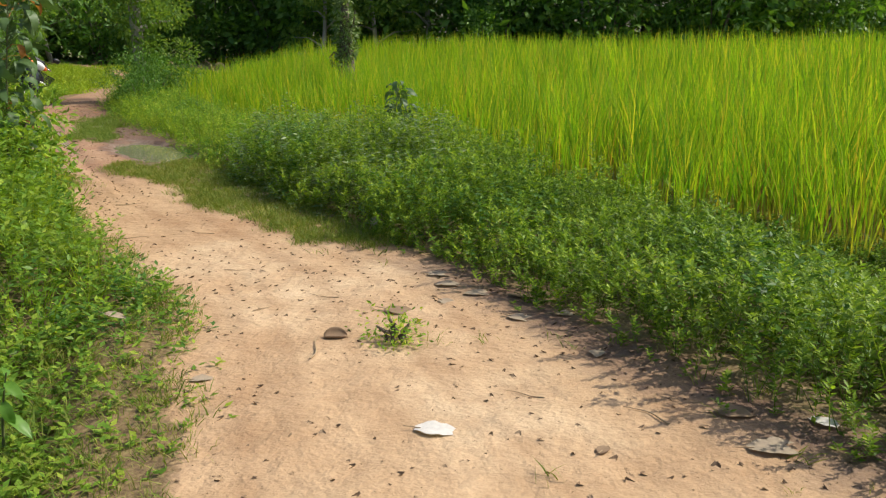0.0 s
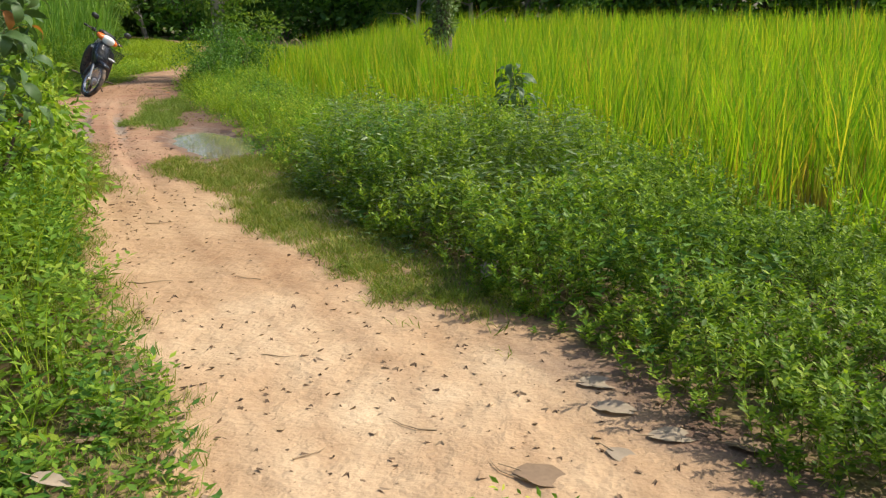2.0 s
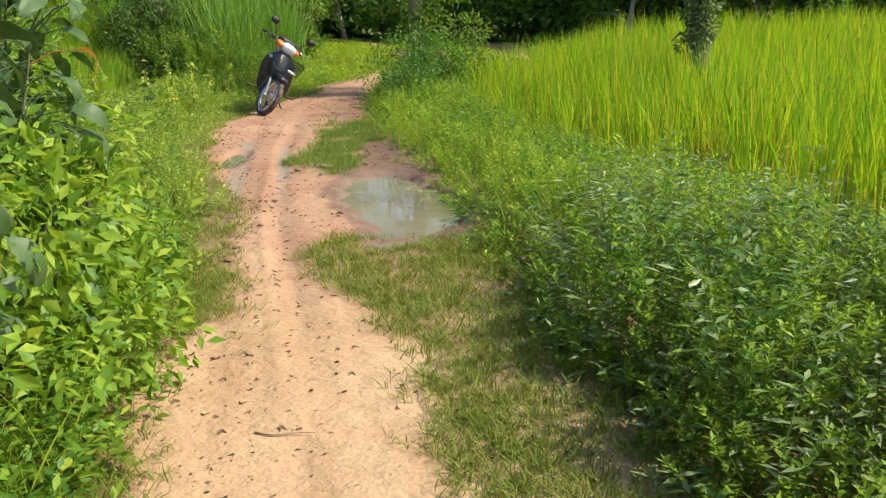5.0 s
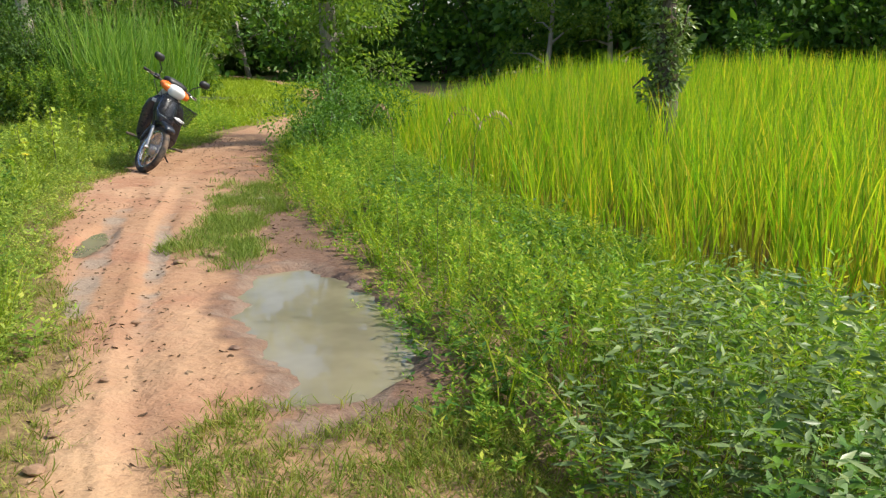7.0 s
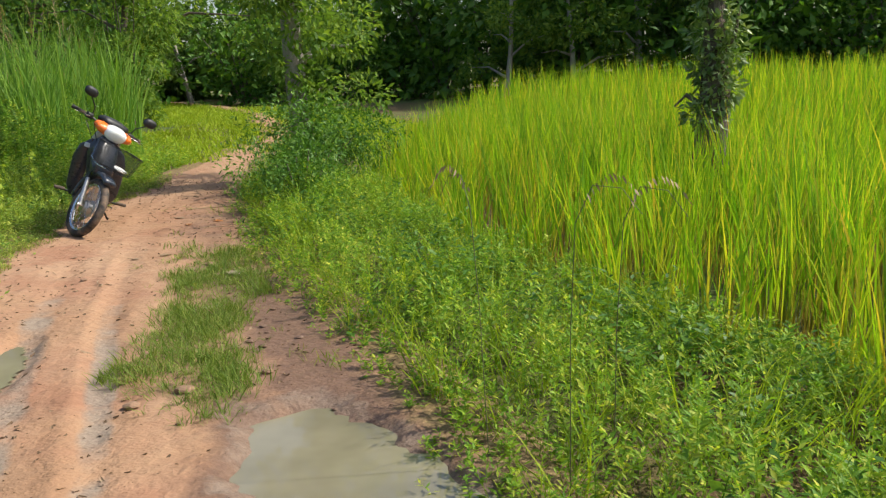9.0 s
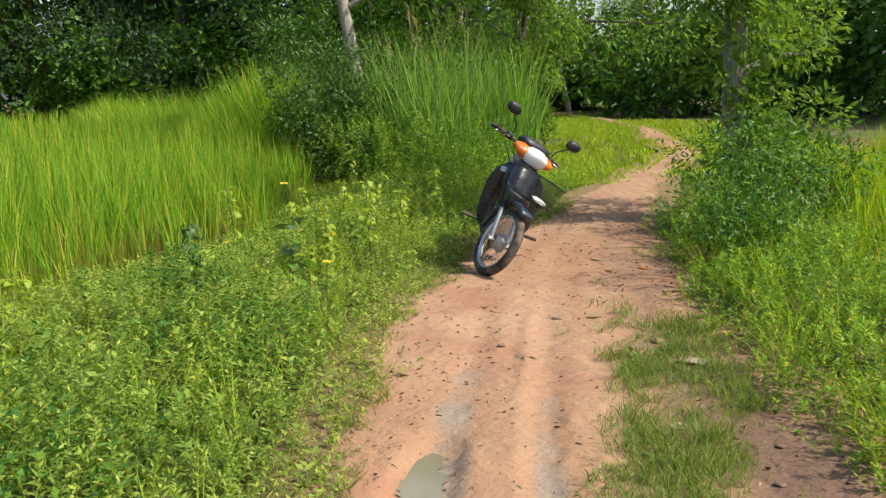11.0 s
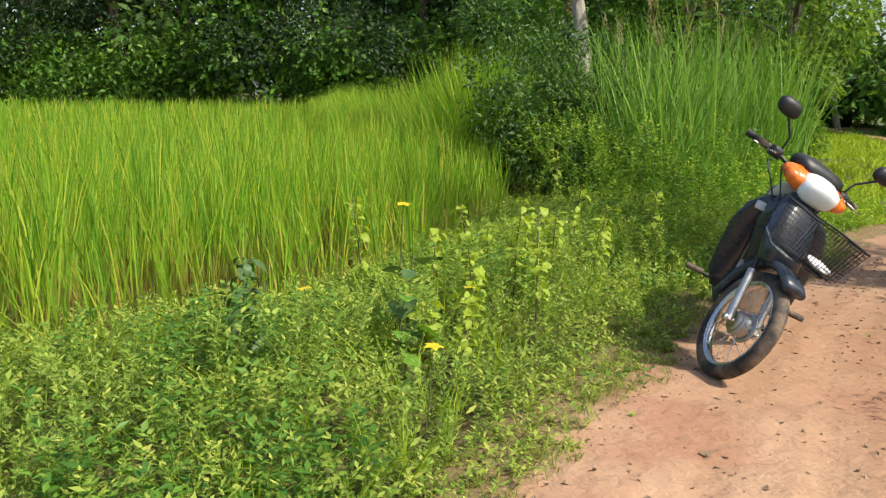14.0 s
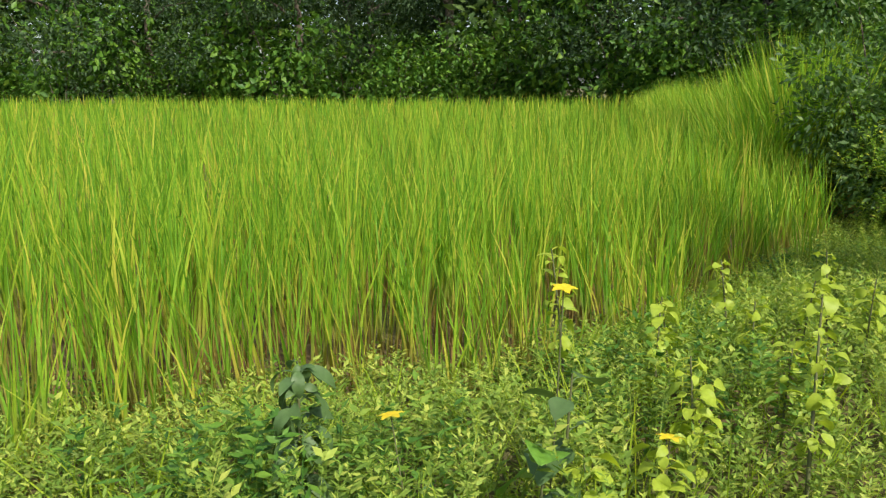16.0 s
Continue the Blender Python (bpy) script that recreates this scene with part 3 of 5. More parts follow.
def patches(x, y):
    return np.where((wave(x, y, 0.55, 13) > 0.22) & (y > 4), (east_bank(x, y) + west_bank(x, y)) * 1.12, 0)


def west_bank(x, y):
    """Height of the weeds on the western side of the track."""
    d = left_edge(y) - x - np.interp(y, [7, 9, 9.9, 10.5, 11.5, 13], [0.0, 0.05, 0.12, 0.26, 0.26, 0.0]) + 0.12 * wave(x, y, 0.35, 7)
    high = np.interp(y, [3, 5.0, 5.8, 6.8, 8, 9.5, 11, 13, 15, 17.5, 20], [0.12, 0.15, 0.42, 0.90, 1.35, 1.40, 1.00, 0.46, 0.44, 0.42, 0.34])
    reach = np.interp(y, [3, 6, 8, 9.5, 12, 20], [1.4, 1.2, 0.85, 0.8, 1.2, 1.2])
    edge = np.where(y > 11, left_edge(y) - rice_west(y) + 0.5, 3.4)
    fall = 1 - 0.72 * smooth_step(0.45, 1.0, d / edge) * smooth_step(11.5, 13.0, y)
    return np.where((d > -0.05) & (d < edge), high * (0.22 + 0.78 * smooth_step(0, reach, d)) * fall, 0)


def west_south(x, y):
    return np.where(y < 10.5 + 0.5 * wave(x, y, 0.7), west_bank(x, y), 0)


def west_north(x, y):
    return np.where(y >= 10.5 + 0.5 * wave(x, y, 0.7), west_bank(x, y), 0)


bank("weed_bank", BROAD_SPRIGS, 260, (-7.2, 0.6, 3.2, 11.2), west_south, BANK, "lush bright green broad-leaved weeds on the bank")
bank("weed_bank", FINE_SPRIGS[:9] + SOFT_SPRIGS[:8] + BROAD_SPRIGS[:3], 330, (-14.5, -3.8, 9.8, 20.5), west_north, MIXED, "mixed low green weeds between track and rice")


bank("leafy_weeds", BROAD_SPRIGS + LONG_SPRIGS[:4], 120, (-13, 4, 4, 19.5), patches, SHRUB, "clumps of darker broad-leaved weeds among the others")


def grass(name, templates, density, box, chance, material, label, tall=None, z=None):
    x0, x1, y0, y1 = box
    x, y = scattered(int(density * (x1 - x0) * (y1 - y0)), x0, x1, y0, y1, chance)
    at = np.stack([x, y, track_height(x, y) - 0.005 if z is None else np.full(len(x), z)], 1)
    return stuff(name, stamp(templates, at, (0.6, 1.3), 0.3, tall(x, y) if tall else None), material, label, "grass")


GRASS_RIDGE = leaf_material("ridge_grass", [(0.1, (0.12, 0.20, 0.035)), (0.5, (0.19, 0.28, 0.05)), (0.85, (0.31, 0.36, 0.085)), (0.97, (0.42, 0.34, 0.14))], 0.38, 0.6, spec=0.2)


def on_track(x, y):
    return (x > left_edge(y) - 0.45) & (x < right_edge(y) + 0.15)


grass("verge_grass", SHORT_GRASS, 1900, (-4.6, 0.3, 7.2, 11.8), lambda x, y: grassy(x, y) ** 1.5 * on_track(x, y) * (0.55 + 0.4 * wave(x, y, 0.3, 3)), GRASS, "short trodden grass growing on the track")
grass("grass_ridge", SHORT_GRASS, 1700, (-7.2, -4.5, 12.8, 16.5), lambda x, y: grassy(x, y) * on_track(x, y) * np.clip(0.42 + 0.55 * wave(x, y, 0.22, 5), 0.08, 1) * (x > left_edge(y) + 0.6), GRASS_RIDGE, "ridge of short bright grass between two wheel tracks", tall=lambda x, y: 1.2 + 0.6 * wave(x, y, 0.22, 5))
grass("edge_grass", SHORT_GRASS, 340, (-10.0, 0.6, 3.0, 20), lambda x, y: ((np.abs(x - left_edge(y) + 0.12 + 0.12 * wave(x, y, 0.3)) < 0.26) | ((y < 5.8) & (x < left_edge(y)) & (x > left_edge(y) - 1.6))) * 0.8, GRASS, "short yellowish grass along the edge of the track")
grass("grass_sprouts", SHORT_GRASS, 40, (-9.0, 3.0, 4.5, 18), lambda x, y: on_track(x, y) * (in_puddle(x, y) < -0.2) * np.clip((x - left_edge(y)) / (right_edge(y) - left_edge(y)) - 0.45, 0, 1) * np.clip(0.4 + 2.2 * wave(x, y, 0.35, 17), 0, 1), GRASS, "sparse sprouts of grass on the bare track")
grass("loose_grass", LOOSE_GRASS, 22, (-14, 3, 3.0, 19), lambda x, y: (((east_bank(x, y) > 0.15) & (y > 11)) | (west_bank(x, y) > 0.2)) * 0.7, LAWN, "thin grass stalks among the weeds", tall=lambda x, y: np.interp(east_bank(x, y) + west_bank(x, y), [0.2, 0.8], [1.0, 1.9]), z=0.0)


def meadow(x, y):
    left = (x > -15.5) & (x < left_edge(y) + 0.1) & (y > 21.5) & (y < 31)
    right = (x > right_edge(y) - 0.1) & (x < right_edge(y) + 3.2) & (y > 23) & (y < 40)
    beyond = (x > left_edge(y) - 5) & (x < left_edge(y)) & (y >= 31) & (y < 46)
    return np.where(left | right | beyond, 0.85, 0)


MEADOW_GRASS = [clump(320 + i, 9, 0.17, 0.028, 0.08, 0.5, 0.5, 2) for i in range(6)]
grass("meadow_grass", MEADOW_GRASS, 30, (-30, -6, 21, 46), meadow, LAWN, "sunlit bright green grass beside the bend of the track", z=-0.06)


# ---------------------------------------------------------------- tall grass on the dyke
REEDS = [clump(340 + i, 12, 2.35, 0.022, 0.07, 0.28, 0.12, 4) for i in range(8)]
BUND_RICE = [clump(360 + i, 12, 1.7, 0.02, 0.08, 0.22, 0.12, 3) for i in range(6)]


def reed_zone(x, y):
    a = (y > bund(x) + 0.9) & (y < bund(x) + 3.6) & (x > -14.3) & (x < -11.8)
    return np.where(a, 1.0, 0)


x, y = scattered(1000, -15.5, -9.8, 19, 25, reed_zone)
stuff("tall_grass", stamp(REEDS, np.stack([x, y, np.full(len(x), -0.12)], 1), (0.7, 1.12), 0.08), REED, "tall reed-like grass with thin seed heads on the dyke", "tall grass")
PLUME = leaf_material("brownish_plumes", [(0.1, (0.28, 0.20, 0.12)), (0.6, (0.40, 0.30, 0.18)), (0.95, (0.52, 0.44, 0.27))], 0.4, 0.7, spec=0.1)


def plume(seed):
    """A thin stalk that ends in a feathery head."""
    r = np.random.default_rng(seed)
    stalk = blade(2.75, 0.007, 0.12, 0.0, 0.06, 4)
    tip = stalk[0][-1]
    pieces = [stalk]
    for i in range(9):
        v, f, u = blade(0.22 * r.uniform(0.6, 1.1), 0.008, 0.7, r.uniform(-0.9, 0.9), 0.25, 2)
        pieces.append((v + tip - (0.006 * i, 0, 0.035 * i), f, u))
    return joined(pieces)


x, y = scattered(150, -15.5, -9.8, 19, 25, reed_zone)
stuff("grass_plumes", stamp([plume(380 + i) for i in range(6)], np.stack([x, y, np.full(len(x), -0.12)], 1), (0.75, 1.08), 0.09), PLUME, "thin stalks with brownish feathery heads above the tall grass", "tall grass")
x, y = scattered(24000, -62, -15.4, 18, 38, lambda a, b: ((b > bund(a) - 1.0) & (b < bund(a) + 0.6)) * np.interp(-a, [12, 20, 62], [1.0, 0.7, 0.15]))
stuff("tall_rice", stamp(BUND_RICE, np.stack([x, y, np.full(len(x), -0.13)], 1), (0.85, 1.1), 0.06, (0.70 + 0.30 * smooth_step(-1.0, 0.4, y - bund(x))) * (1 + 0.28 * smooth_step(-20.5, -16.0, x))), RICE_LUSH, "taller green rice and grass along the dyke", "tall grass")
x, y = scattered(520, -17.4, -14.75, 19.4, 22.0, lambda a, b: (b > bund(a) - 1.3) & (b < bund(a) - 0.1))
stuff("tall_rice", stamp(BUND_RICE, np.stack([x, y, np.full(len(x), -0.13)], 1), (0.85, 1.1), 0.06, 0.74 + 0.46 * smooth_step(-1.3, -0.3, y - bund(x))), RICE_LUSH, "tall green rice at the corner of the dyke", "tall grass")


def dyke_foot(a, b):
    d = left_edge(b) - a
    inside = (b > np.maximum(bund(a) - 0.4, 17.6)) & (b < 22.4) & (a > -16) & (d > 0.2)
    return np.where(inside, 0.30 + 0.80 * smooth_step(0.3, 2.2, d), 0)


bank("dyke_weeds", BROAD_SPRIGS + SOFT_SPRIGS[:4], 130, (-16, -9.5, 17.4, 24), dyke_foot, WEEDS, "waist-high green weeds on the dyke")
bank("dyke_weeds", BROAD_SPRIGS + LONG_SPRIGS, 75, (-16, -9.5, 17.4, 24), lambda a, b: 1.12 * dyke_foot(a, b) * (left_edge(b) - a > 1.1) * (wave(a, b, 0.6, 21) > -0.1), SHRUB, "clumps of darker broad-leaved weeds on the dyke")


# ---------------------------------------------------------------- trees and shrubs
def tube(points, radii, sides=8):
    """A tapered tube along points."""
    points, n = np.asarray(points, float), len(points)
    v, f = [], []
    for i in range(n):
        d = points[min(i + 1, n - 1)] - points[max(i - 1, 0)]
        d = d / (np.linalg.norm(d) + 1e-9)
        a = np.cross(d, (0.3, 1, 0.1))
        a /= np.linalg.norm(a)
        b = np.cross(d, a)
        t = np.linspace(0, 2 * math.pi, sides, endpoint=False)
        v.append(points[i] + radii[i] * (np.cos(t)[:, None] * a + np.sin(t)[:, None] * b))
    for i in range(n - 1):
        for j in range(sides):
            p, q = i * sides + j, i * sides + (j + 1) % sides
            f += [(p, q, q + sides), (p, q + sides, p + sides)]
    v = np.concatenate(v)
    return v, np.array(f), np.zeros(len(v))


def crown_leaves(r, centres, sizes, count, long, wide):
    """Leaves in uneven clumps round the given centres."""
    n = len(centres)
    weight = np.asarray(sizes) ** 2
    which = r.choice(n, count, p=weight / weight.sum())
    d = r.normal(0, 1, (count, 3))
    d /= np.linalg.norm(d, axis=1)[:, None]
    rad = np.asarray(sizes)[which] * r.uniform(0.25, 1.0, count) ** 0.5 * (1 + 0.25 * np.sin(d[:, 0] * 5 + which) * np.sin(d[:, 2] * 4))
    at = np.asarray(centres)[which] + d * rad[:, None] * (1, 1, 0.75)
    along = d + r.normal(0, 0.6, (count, 3)) + (0, 0, -0.25)
    along /= np.linalg.norm(along, axis=1)[:, None]
    side = np.cross(along, r.normal(0, 1, (count, 3)) + (0, 0, 1.5))
    side /= np.linalg.norm(side, axis=1)[:, None] + 1e-6
    k = r.uniform(0.6, 1.3, count)[:, None]
    lift = np.cross(side, along) * wide * 0.2 * k
    v = np.stack([at, at + along * long * 0.45 * k + side * wide * 0.5 * k + lift, at + along * long * k, at + along * long * 0.45 * k - side * wide * 0.5 * k + lift], 1).reshape(-1, 3)
    f = (np.array([(0, 1, 2), (0, 2, 3)])[None] + 4 * np.arange(count)[:, None, None]).reshape(-1, 3)
    return v, f, np.ones(len(v))


def part(name, made, material, parent, label="", smooth=False):
    ob = new(name, mesh_of(name, made[0], made[1], material, made[2] if len(made) > 2 else None, smooth=smooth))
    ob.parent = parent
    return tagged(ob, label)


def tree(name, seed, height, trunk_radius, crown_from, spread, leaves, long, wide, bark, foliage, label, category="tree", limbs=7):
    """A tapered, slightly bent trunk with limbs and a clumped crown."""
    r = np.random.default_rng(seed)
    root = new(name)
    tagged(root, label, category)
    bend = r.normal(0, 0.05, 2)
    s = np.linspace(0, 1, 9)
    spine = np.stack([bend[0] * height * s + 0.12 * np.sin(s * 5 + seed), bend[1] * height * s + 0.1 * np.sin(s * 4 + 2 * seed), height * 0.92 * s], 1)
    part("trunk", tube(spine, trunk_radius * (1.25 - 1.05 * s ** 0.8) + 0.01), bark, root, smooth=True)
    centres, sizes = [], []
    for i in range(limbs):
        a = crown_from + (0.98 - crown_from) * (i + r.uniform(0, 0.8)) / limbs
        p = np.array([np.interp(a, s, spine[:, k]) for k in range(3)])
        yaw, reach = i * 2.4 + r.normal(0, 0.4), spread * r.uniform(0.55, 1.05) * (1.15 - 0.6 * (a - crown_from) / (1 - crown_from + 0.01))
        tip = p + (reach * math.cos(yaw), reach * math.sin(yaw), reach * r.uniform(0.1, 0.6))
        mid = (p + tip) / 2 + (0, 0, 0.12 * reach)
        k = trunk_radius * (1.05 - a) * 0.6 + 0.008
        part("limb", tube([p, mid, tip], [k, k * 0.6, k * 0.2], 6), bark, root, smooth=True)
        for c in (tip, mid + r.normal(0, 0.2 * reach, 3), tip + r.normal(0, 0.35 * reach, 3)):
            centres.append(c)
            sizes.append(spread * r.uniform(0.22, 0.46))
    centres.append(spine[-1]), sizes.append(spread * 0.4)
    part("crown", crown_leaves(r, centres, sizes, leaves, long, wide), foliage, root)
    return root


def shrub(name, seed, height, width, leaves, long, wide, foliage, label, category="shrub", stems=5):
    """A shrub of several stems from one foot."""
    r = np.random.default_rng(seed)
    root = new(name)
    tagged(root, label, category)
    centres, sizes = [], []
    for i in range(stems):
        yaw, out = i * 2.4 + r.normal(0, 0.3), width * 0.5 * r.uniform(0.2, 0.8)
        tip = np.array([out * math.cos(yaw), out * math.sin(yaw), height * r.uniform(0.6, 0.9)])
        part("stem", tube([(0.05 * math.cos(yaw), 0.05 * math.sin(yaw), 0), tip * (0.45, 0.45, 0.55), tip], [0.02 * height ** 0.5, 0.014, 0.005], 5), BARK, root, smooth=True)
        for a in (0.25, 0.5, 0.75, 1.0):
            centres.append(tip * a + r.normal(0, 0.12 * width, 3) * (1, 1, 0.4))
            sizes.append(width * r.uniform(0.16, 0.32))
    v, f, u = crown_leaves(r, centres, sizes, leaves, long, wide)
    v[:, 2] = np.maximum(v[:, 2], 0.01)
    part("foliage", (v, f, u), foliage, root)
    return root


def placed(ob, x, y, turn=0.0, k=1.0, z=-0.14):
    ob.matrix_basis = Matrix.Translation((x, y, z)) @ Matrix.Rotation(turn, 4, "Z") @ Matrix.Scale(k, 4)
    return ob


WOOD_LABEL = "tall leafy dark green tree at the edge of the woods"
KINDS = [tree("tree", 10 + i, 11 + i % 3, 0.17, 0.12, 3.0, (12000, 12000, 3600, 3600)[i], (0.175, 0.175, 0.34, 0.34)[i], (0.09, 0.09, 0.18, 0.18)[i], (PALE_BARK, BARK, BARK, PALE_BARK)[i], CROWN, WOOD_LABEL, limbs=10) for i in range(4)]
KINDS += [tree("tree", 24 + i, 11 + i, 0.17, 0.06, 3.2, 15000, 0.15, 0.075, BARK, DARK_CROWN, "dense dark green tree at the far edge of the rice", limbs=12) for i in range(2)]
dark_placed = 0
EDGE_X = [-66, -60, -52, -38, -25, -15, -4, 6, 16, 30, 48, 74]
EDGE_Y = [-14, 14, 31, 40, 45, 50, 45, 43, 50, 60, 68, 74]
SEG = np.concatenate([[0], np.cumsum(np.hypot(np.diff(EDGE_X), np.diff(EDGE_Y)))])
wood_rng = np.random.default_rng(3)


def along_edge(s, back):
    x, y = np.interp(s, SEG, EDGE_X), np.interp(s, SEG, EDGE_Y)
    x2, y2 = np.interp(s + 1, SEG, EDGE_X), np.interp(s + 1, SEG, EDGE_Y)
    l = math.hypot(x2 - x, y2 - y) + 1e-6
    return x - (y2 - y) / l * back, y + (x2 - x) / l * back


placed_kinds = 0
for row, (step, back) in enumerate(((4.6, 0.5), (5.0, 5.0))):
    s = 1.0 + 2 * row
    while s < SEG[-1] - 2:
        x, y = along_edge(s, back + wood_rng.uniform(-1.2, 1.2))
        turn, k = wood_rng.uniform(0, 6.28), wood_rng.uniform(1.0, 1.45)
        if -29 < x < -22 and y > 34:
            k *= 0.5
        if -20 <= x < -9 and y > 36:
            k = min(k, 1.25)
        m = Matrix.Translation((x, y, -0.14)) @ Matrix.Rotation(turn, 4, "Z") @ Matrix.Scale(k, 4)
        if x < -29 and row == 0:
            if dark_placed < 2:
                placed(KINDS[4 + dark_placed], x, y, turn, k)
                tagged(KINDS[4 + dark_placed], group="trees of the woods")
            else:
                copy_thing(KINDS[4 + dark_placed % 2], m)
            dark_placed += 1
        elif placed_kinds < 2 * row + 2:
            placed(KINDS[placed_kinds], x, y, turn, k)
            tagged(KINDS[placed_kinds], group="trees of the woods")
            placed_kinds += 1
        else:
            copy_thing(KINDS[2 * row + wood_rng.integers(0, 2)], m)
        s += step * wood_rng.uniform(0.75, 1.25)

UNDER = [shrub("shrub", 30 + i, 2.6, 3.0, 1350, 0.19, 0.10, SHRUB, "dense green shrub at the foot of the woods") for i in range(3)]
under_done = 0
s = 0.5
while s < SEG[-1] - 1:
    x, y = along_edge(s, -1.5 + wood_rng.uniform(-1.0, 0.8))
    if abs(x - float(left_edge(y))) > 3.0:
        m = Matrix.Translation((x, y, -0.14)) @ Matrix.Rotation(wood_rng.uniform(0, 6.28), 4, "Z") @ Matrix.Scale(wood_rng.uniform(0.8, 1.8), 4)
        if under_done < 3:
            UNDER[under_done].matrix_basis = m
            tagged(UNDER[under_done], group="shrubs of the woods")
        else:
            copy_thing(UNDER[under_done % 3], m)
        under_done += 1
    s += 1.7 * wood_rng.uniform(0.7, 1.3)

# the depth of the woods behind the first rows
deep = []
for s in np.arange(0, SEG[-1], 3.4):
    x, y = along_edge(float(s), 10.5 + wood_rng.uniform(-1.5, 2))
    c = np.stack([x + wood_rng.normal(0, 1.4, 7), y + wood_rng.normal(0, 1.4, 7), wood_rng.uniform(0.5, 4 if -31 < x < -17 and y > 40 else 11, 7)], 1)
    deep.append(crown_leaves(wood_rng, c, wood_rng.uniform(1.2, 2.2, 7), 900, 0.8, 0.45))
stuff("far_woods", joined(deep), CROWN, "dark green depth of the woods", "woods")

# single plants near the track
placed(shrub("shrub", 50, 2.75, 2.1, 14000, 0.08, 0.034, DARK_SHRUB, "tall dark green shrub at the corner of the rice"), -14.6, 20.9)
placed(tree("tree", 51, 7.5, 0.16, 0.45, 2.2, 3600, 0.2, 0.1, PALE_BARK, SHRUB, "pale leaning trunk with light green foliage behind the dyke"), -17.3, 24.3)
placed(shrub("shrub", 52, 5.0, 1.9, 8500, 0.12, 0.05, LIGHT_CROWN, "tall light green vine-hung shrub beside the bend"), -14.2, 26.0)
placed(shrub("shrub", 53, 4.6, 3.2, 7000, 0.15, 0.07, SHRUB, "tall green shrub behind the dyke"), -17.9, 25.0)
vine_tree = placed(tree("tree", 54, 6.4, 0.13, 0.26, 1.05, 9000, 0.105, 0.042, PALE_BARK, LIGHT_CROWN, "slim grey-trunked tree hung with green vines beside the track", limbs=13), -7.45, 19.85)
vr = np.random.default_rng(9)
vz = np.linspace(0.5, 4.6, 34)
part("vine", crown_leaves(vr, np.stack([vr.normal(0, 0.2, 34), vr.normal(0, 0.2, 34), vz], 1), vr.uniform(0.14, 0.36, 34), 2600, 0.12, 0.05), LIGHT_CROWN, vine_tree, "hanging green vines")
placed(shrub("shrub", 55, 1.15, 1.5, 9000, 0.062, 0.023, SHRUB, "rounded green bush with drooping leaves beside the track"), -7.2, 19.2)
placed(shrub("shrub", 56, 0.85, 1.3, 5500, 0.048, 0.019, SHRUB, "low dense green bush beside the track"), -6.7, 17.8)
for i, (x, y, k) in enumerate(((-3.12, 7.95, 1.0), (-3.5, 8.55, 1.15), (-3.72, 9.15, 1.1), (-2.95, 7.45, 0.8))):
    placed(shrub("shrub", 64 + i, 0.95, 0.85, 2600, 0.062, 0.028, BANK, "leafy bright green undergrowth below the saplings"), x, y, 1.1 * i, k, -0.05)
placed(shrub("shrub", 57, 2.7, 2.6, 3600, 0.16, 0.07, SHRUB, "light green bush standing alone in the rice"), -1.7, 40)

for i, (x, y, k) in enumerate(((-6.9, 42.0, 0.85), (-4.6, 43.5, 1.0), (-9.2, 41.5, 0.8), (7.6, 46.5, 0.75), (11.5, 48.5, 0.8), (15.5, 50.0, 0.7))):
    placed(tree("tree", 70 + i, 8.5, 0.12, 0.12, 2.1, 3600, 0.22, 0.11, PALE_BARK, LIGHT_CROWN, "light green leafy tree standing before the dark woods", limbs=9), x, y, 1.7 * i, k)
placed(tree("tree", 66, 5.2, 0.12, 0.46, 2.9, 6500, 0.13, 0.06, BARK, LIGHT_CROWN, "low light green tree spreading over the bend of the track", limbs=10), -15.4, 27.7, 0.6)
for i, (x, y, k) in enumerate(((1.2, 46.0, 1.0), (3.4, 47.6, 1.1), (0.0, 48.5, 0.95), (9.5, 49.0, 1.1))):
    placed(tree("tree", 61 + i, 13, 0.24, 0.55, 2.6, 2600, 0.34, 0.18, PALE_BARK, CROWN, "tall tree with a straight pale trunk before the woods"), x, y, 1.3 * i, k)

# ---------------------------------------------------------------- motorcycle
NAVY = plain_material("dark_blue_black_plastic", (0.022, 0.032, 0.052), 0.30, coat=0.25, dust=0.04)
BLACK = plain_material("black_plastic", (0.013, 0.014, 0.017), 0.5, dust=0.02)
RUBBER = plain_material("tyre_rubber", (0.022, 0.021, 0.02), 0.8, dust=0.55)
CHROME = plain_material("worn_chrome", (0.62, 0.62, 0.63), 0.22, 1.0, wear=0.2)
ALLOY = plain_material("cast_alloy", (0.48, 0.48, 0.47), 0.42, 0.9, dust=0.3)
ORANGE = plain_material("orange_plastic", (0.72, 0.16, 0.02), 0.3, coat=0.4, wear=0.1)
LENS = plain_material("headlamp_lens", (0.78, 0.80, 0.82), 0.12, wear=0.1, spec=0.8)
CREAM = plain_material("cream_plastic", (0.62, 0.56, 0.42), 0.45, wear=0.15)
MIRROR = plain_material("mirror_glass", (0.85, 0.86, 0.88), 0.03, 1.0, wear=0.02)
VINYL = plain_material("black_vinyl_seat", (0.02, 0.02, 0.02), 0.55, dust=0.15)
STICKER = plain_material("pale_sticker", (0.55, 0.58, 0.62), 0.5, wear=0.4)
PLASTIC_BAG = plain_material("white_plastic", (0.75, 0.75, 0.74), 0.35, wear=0.15)

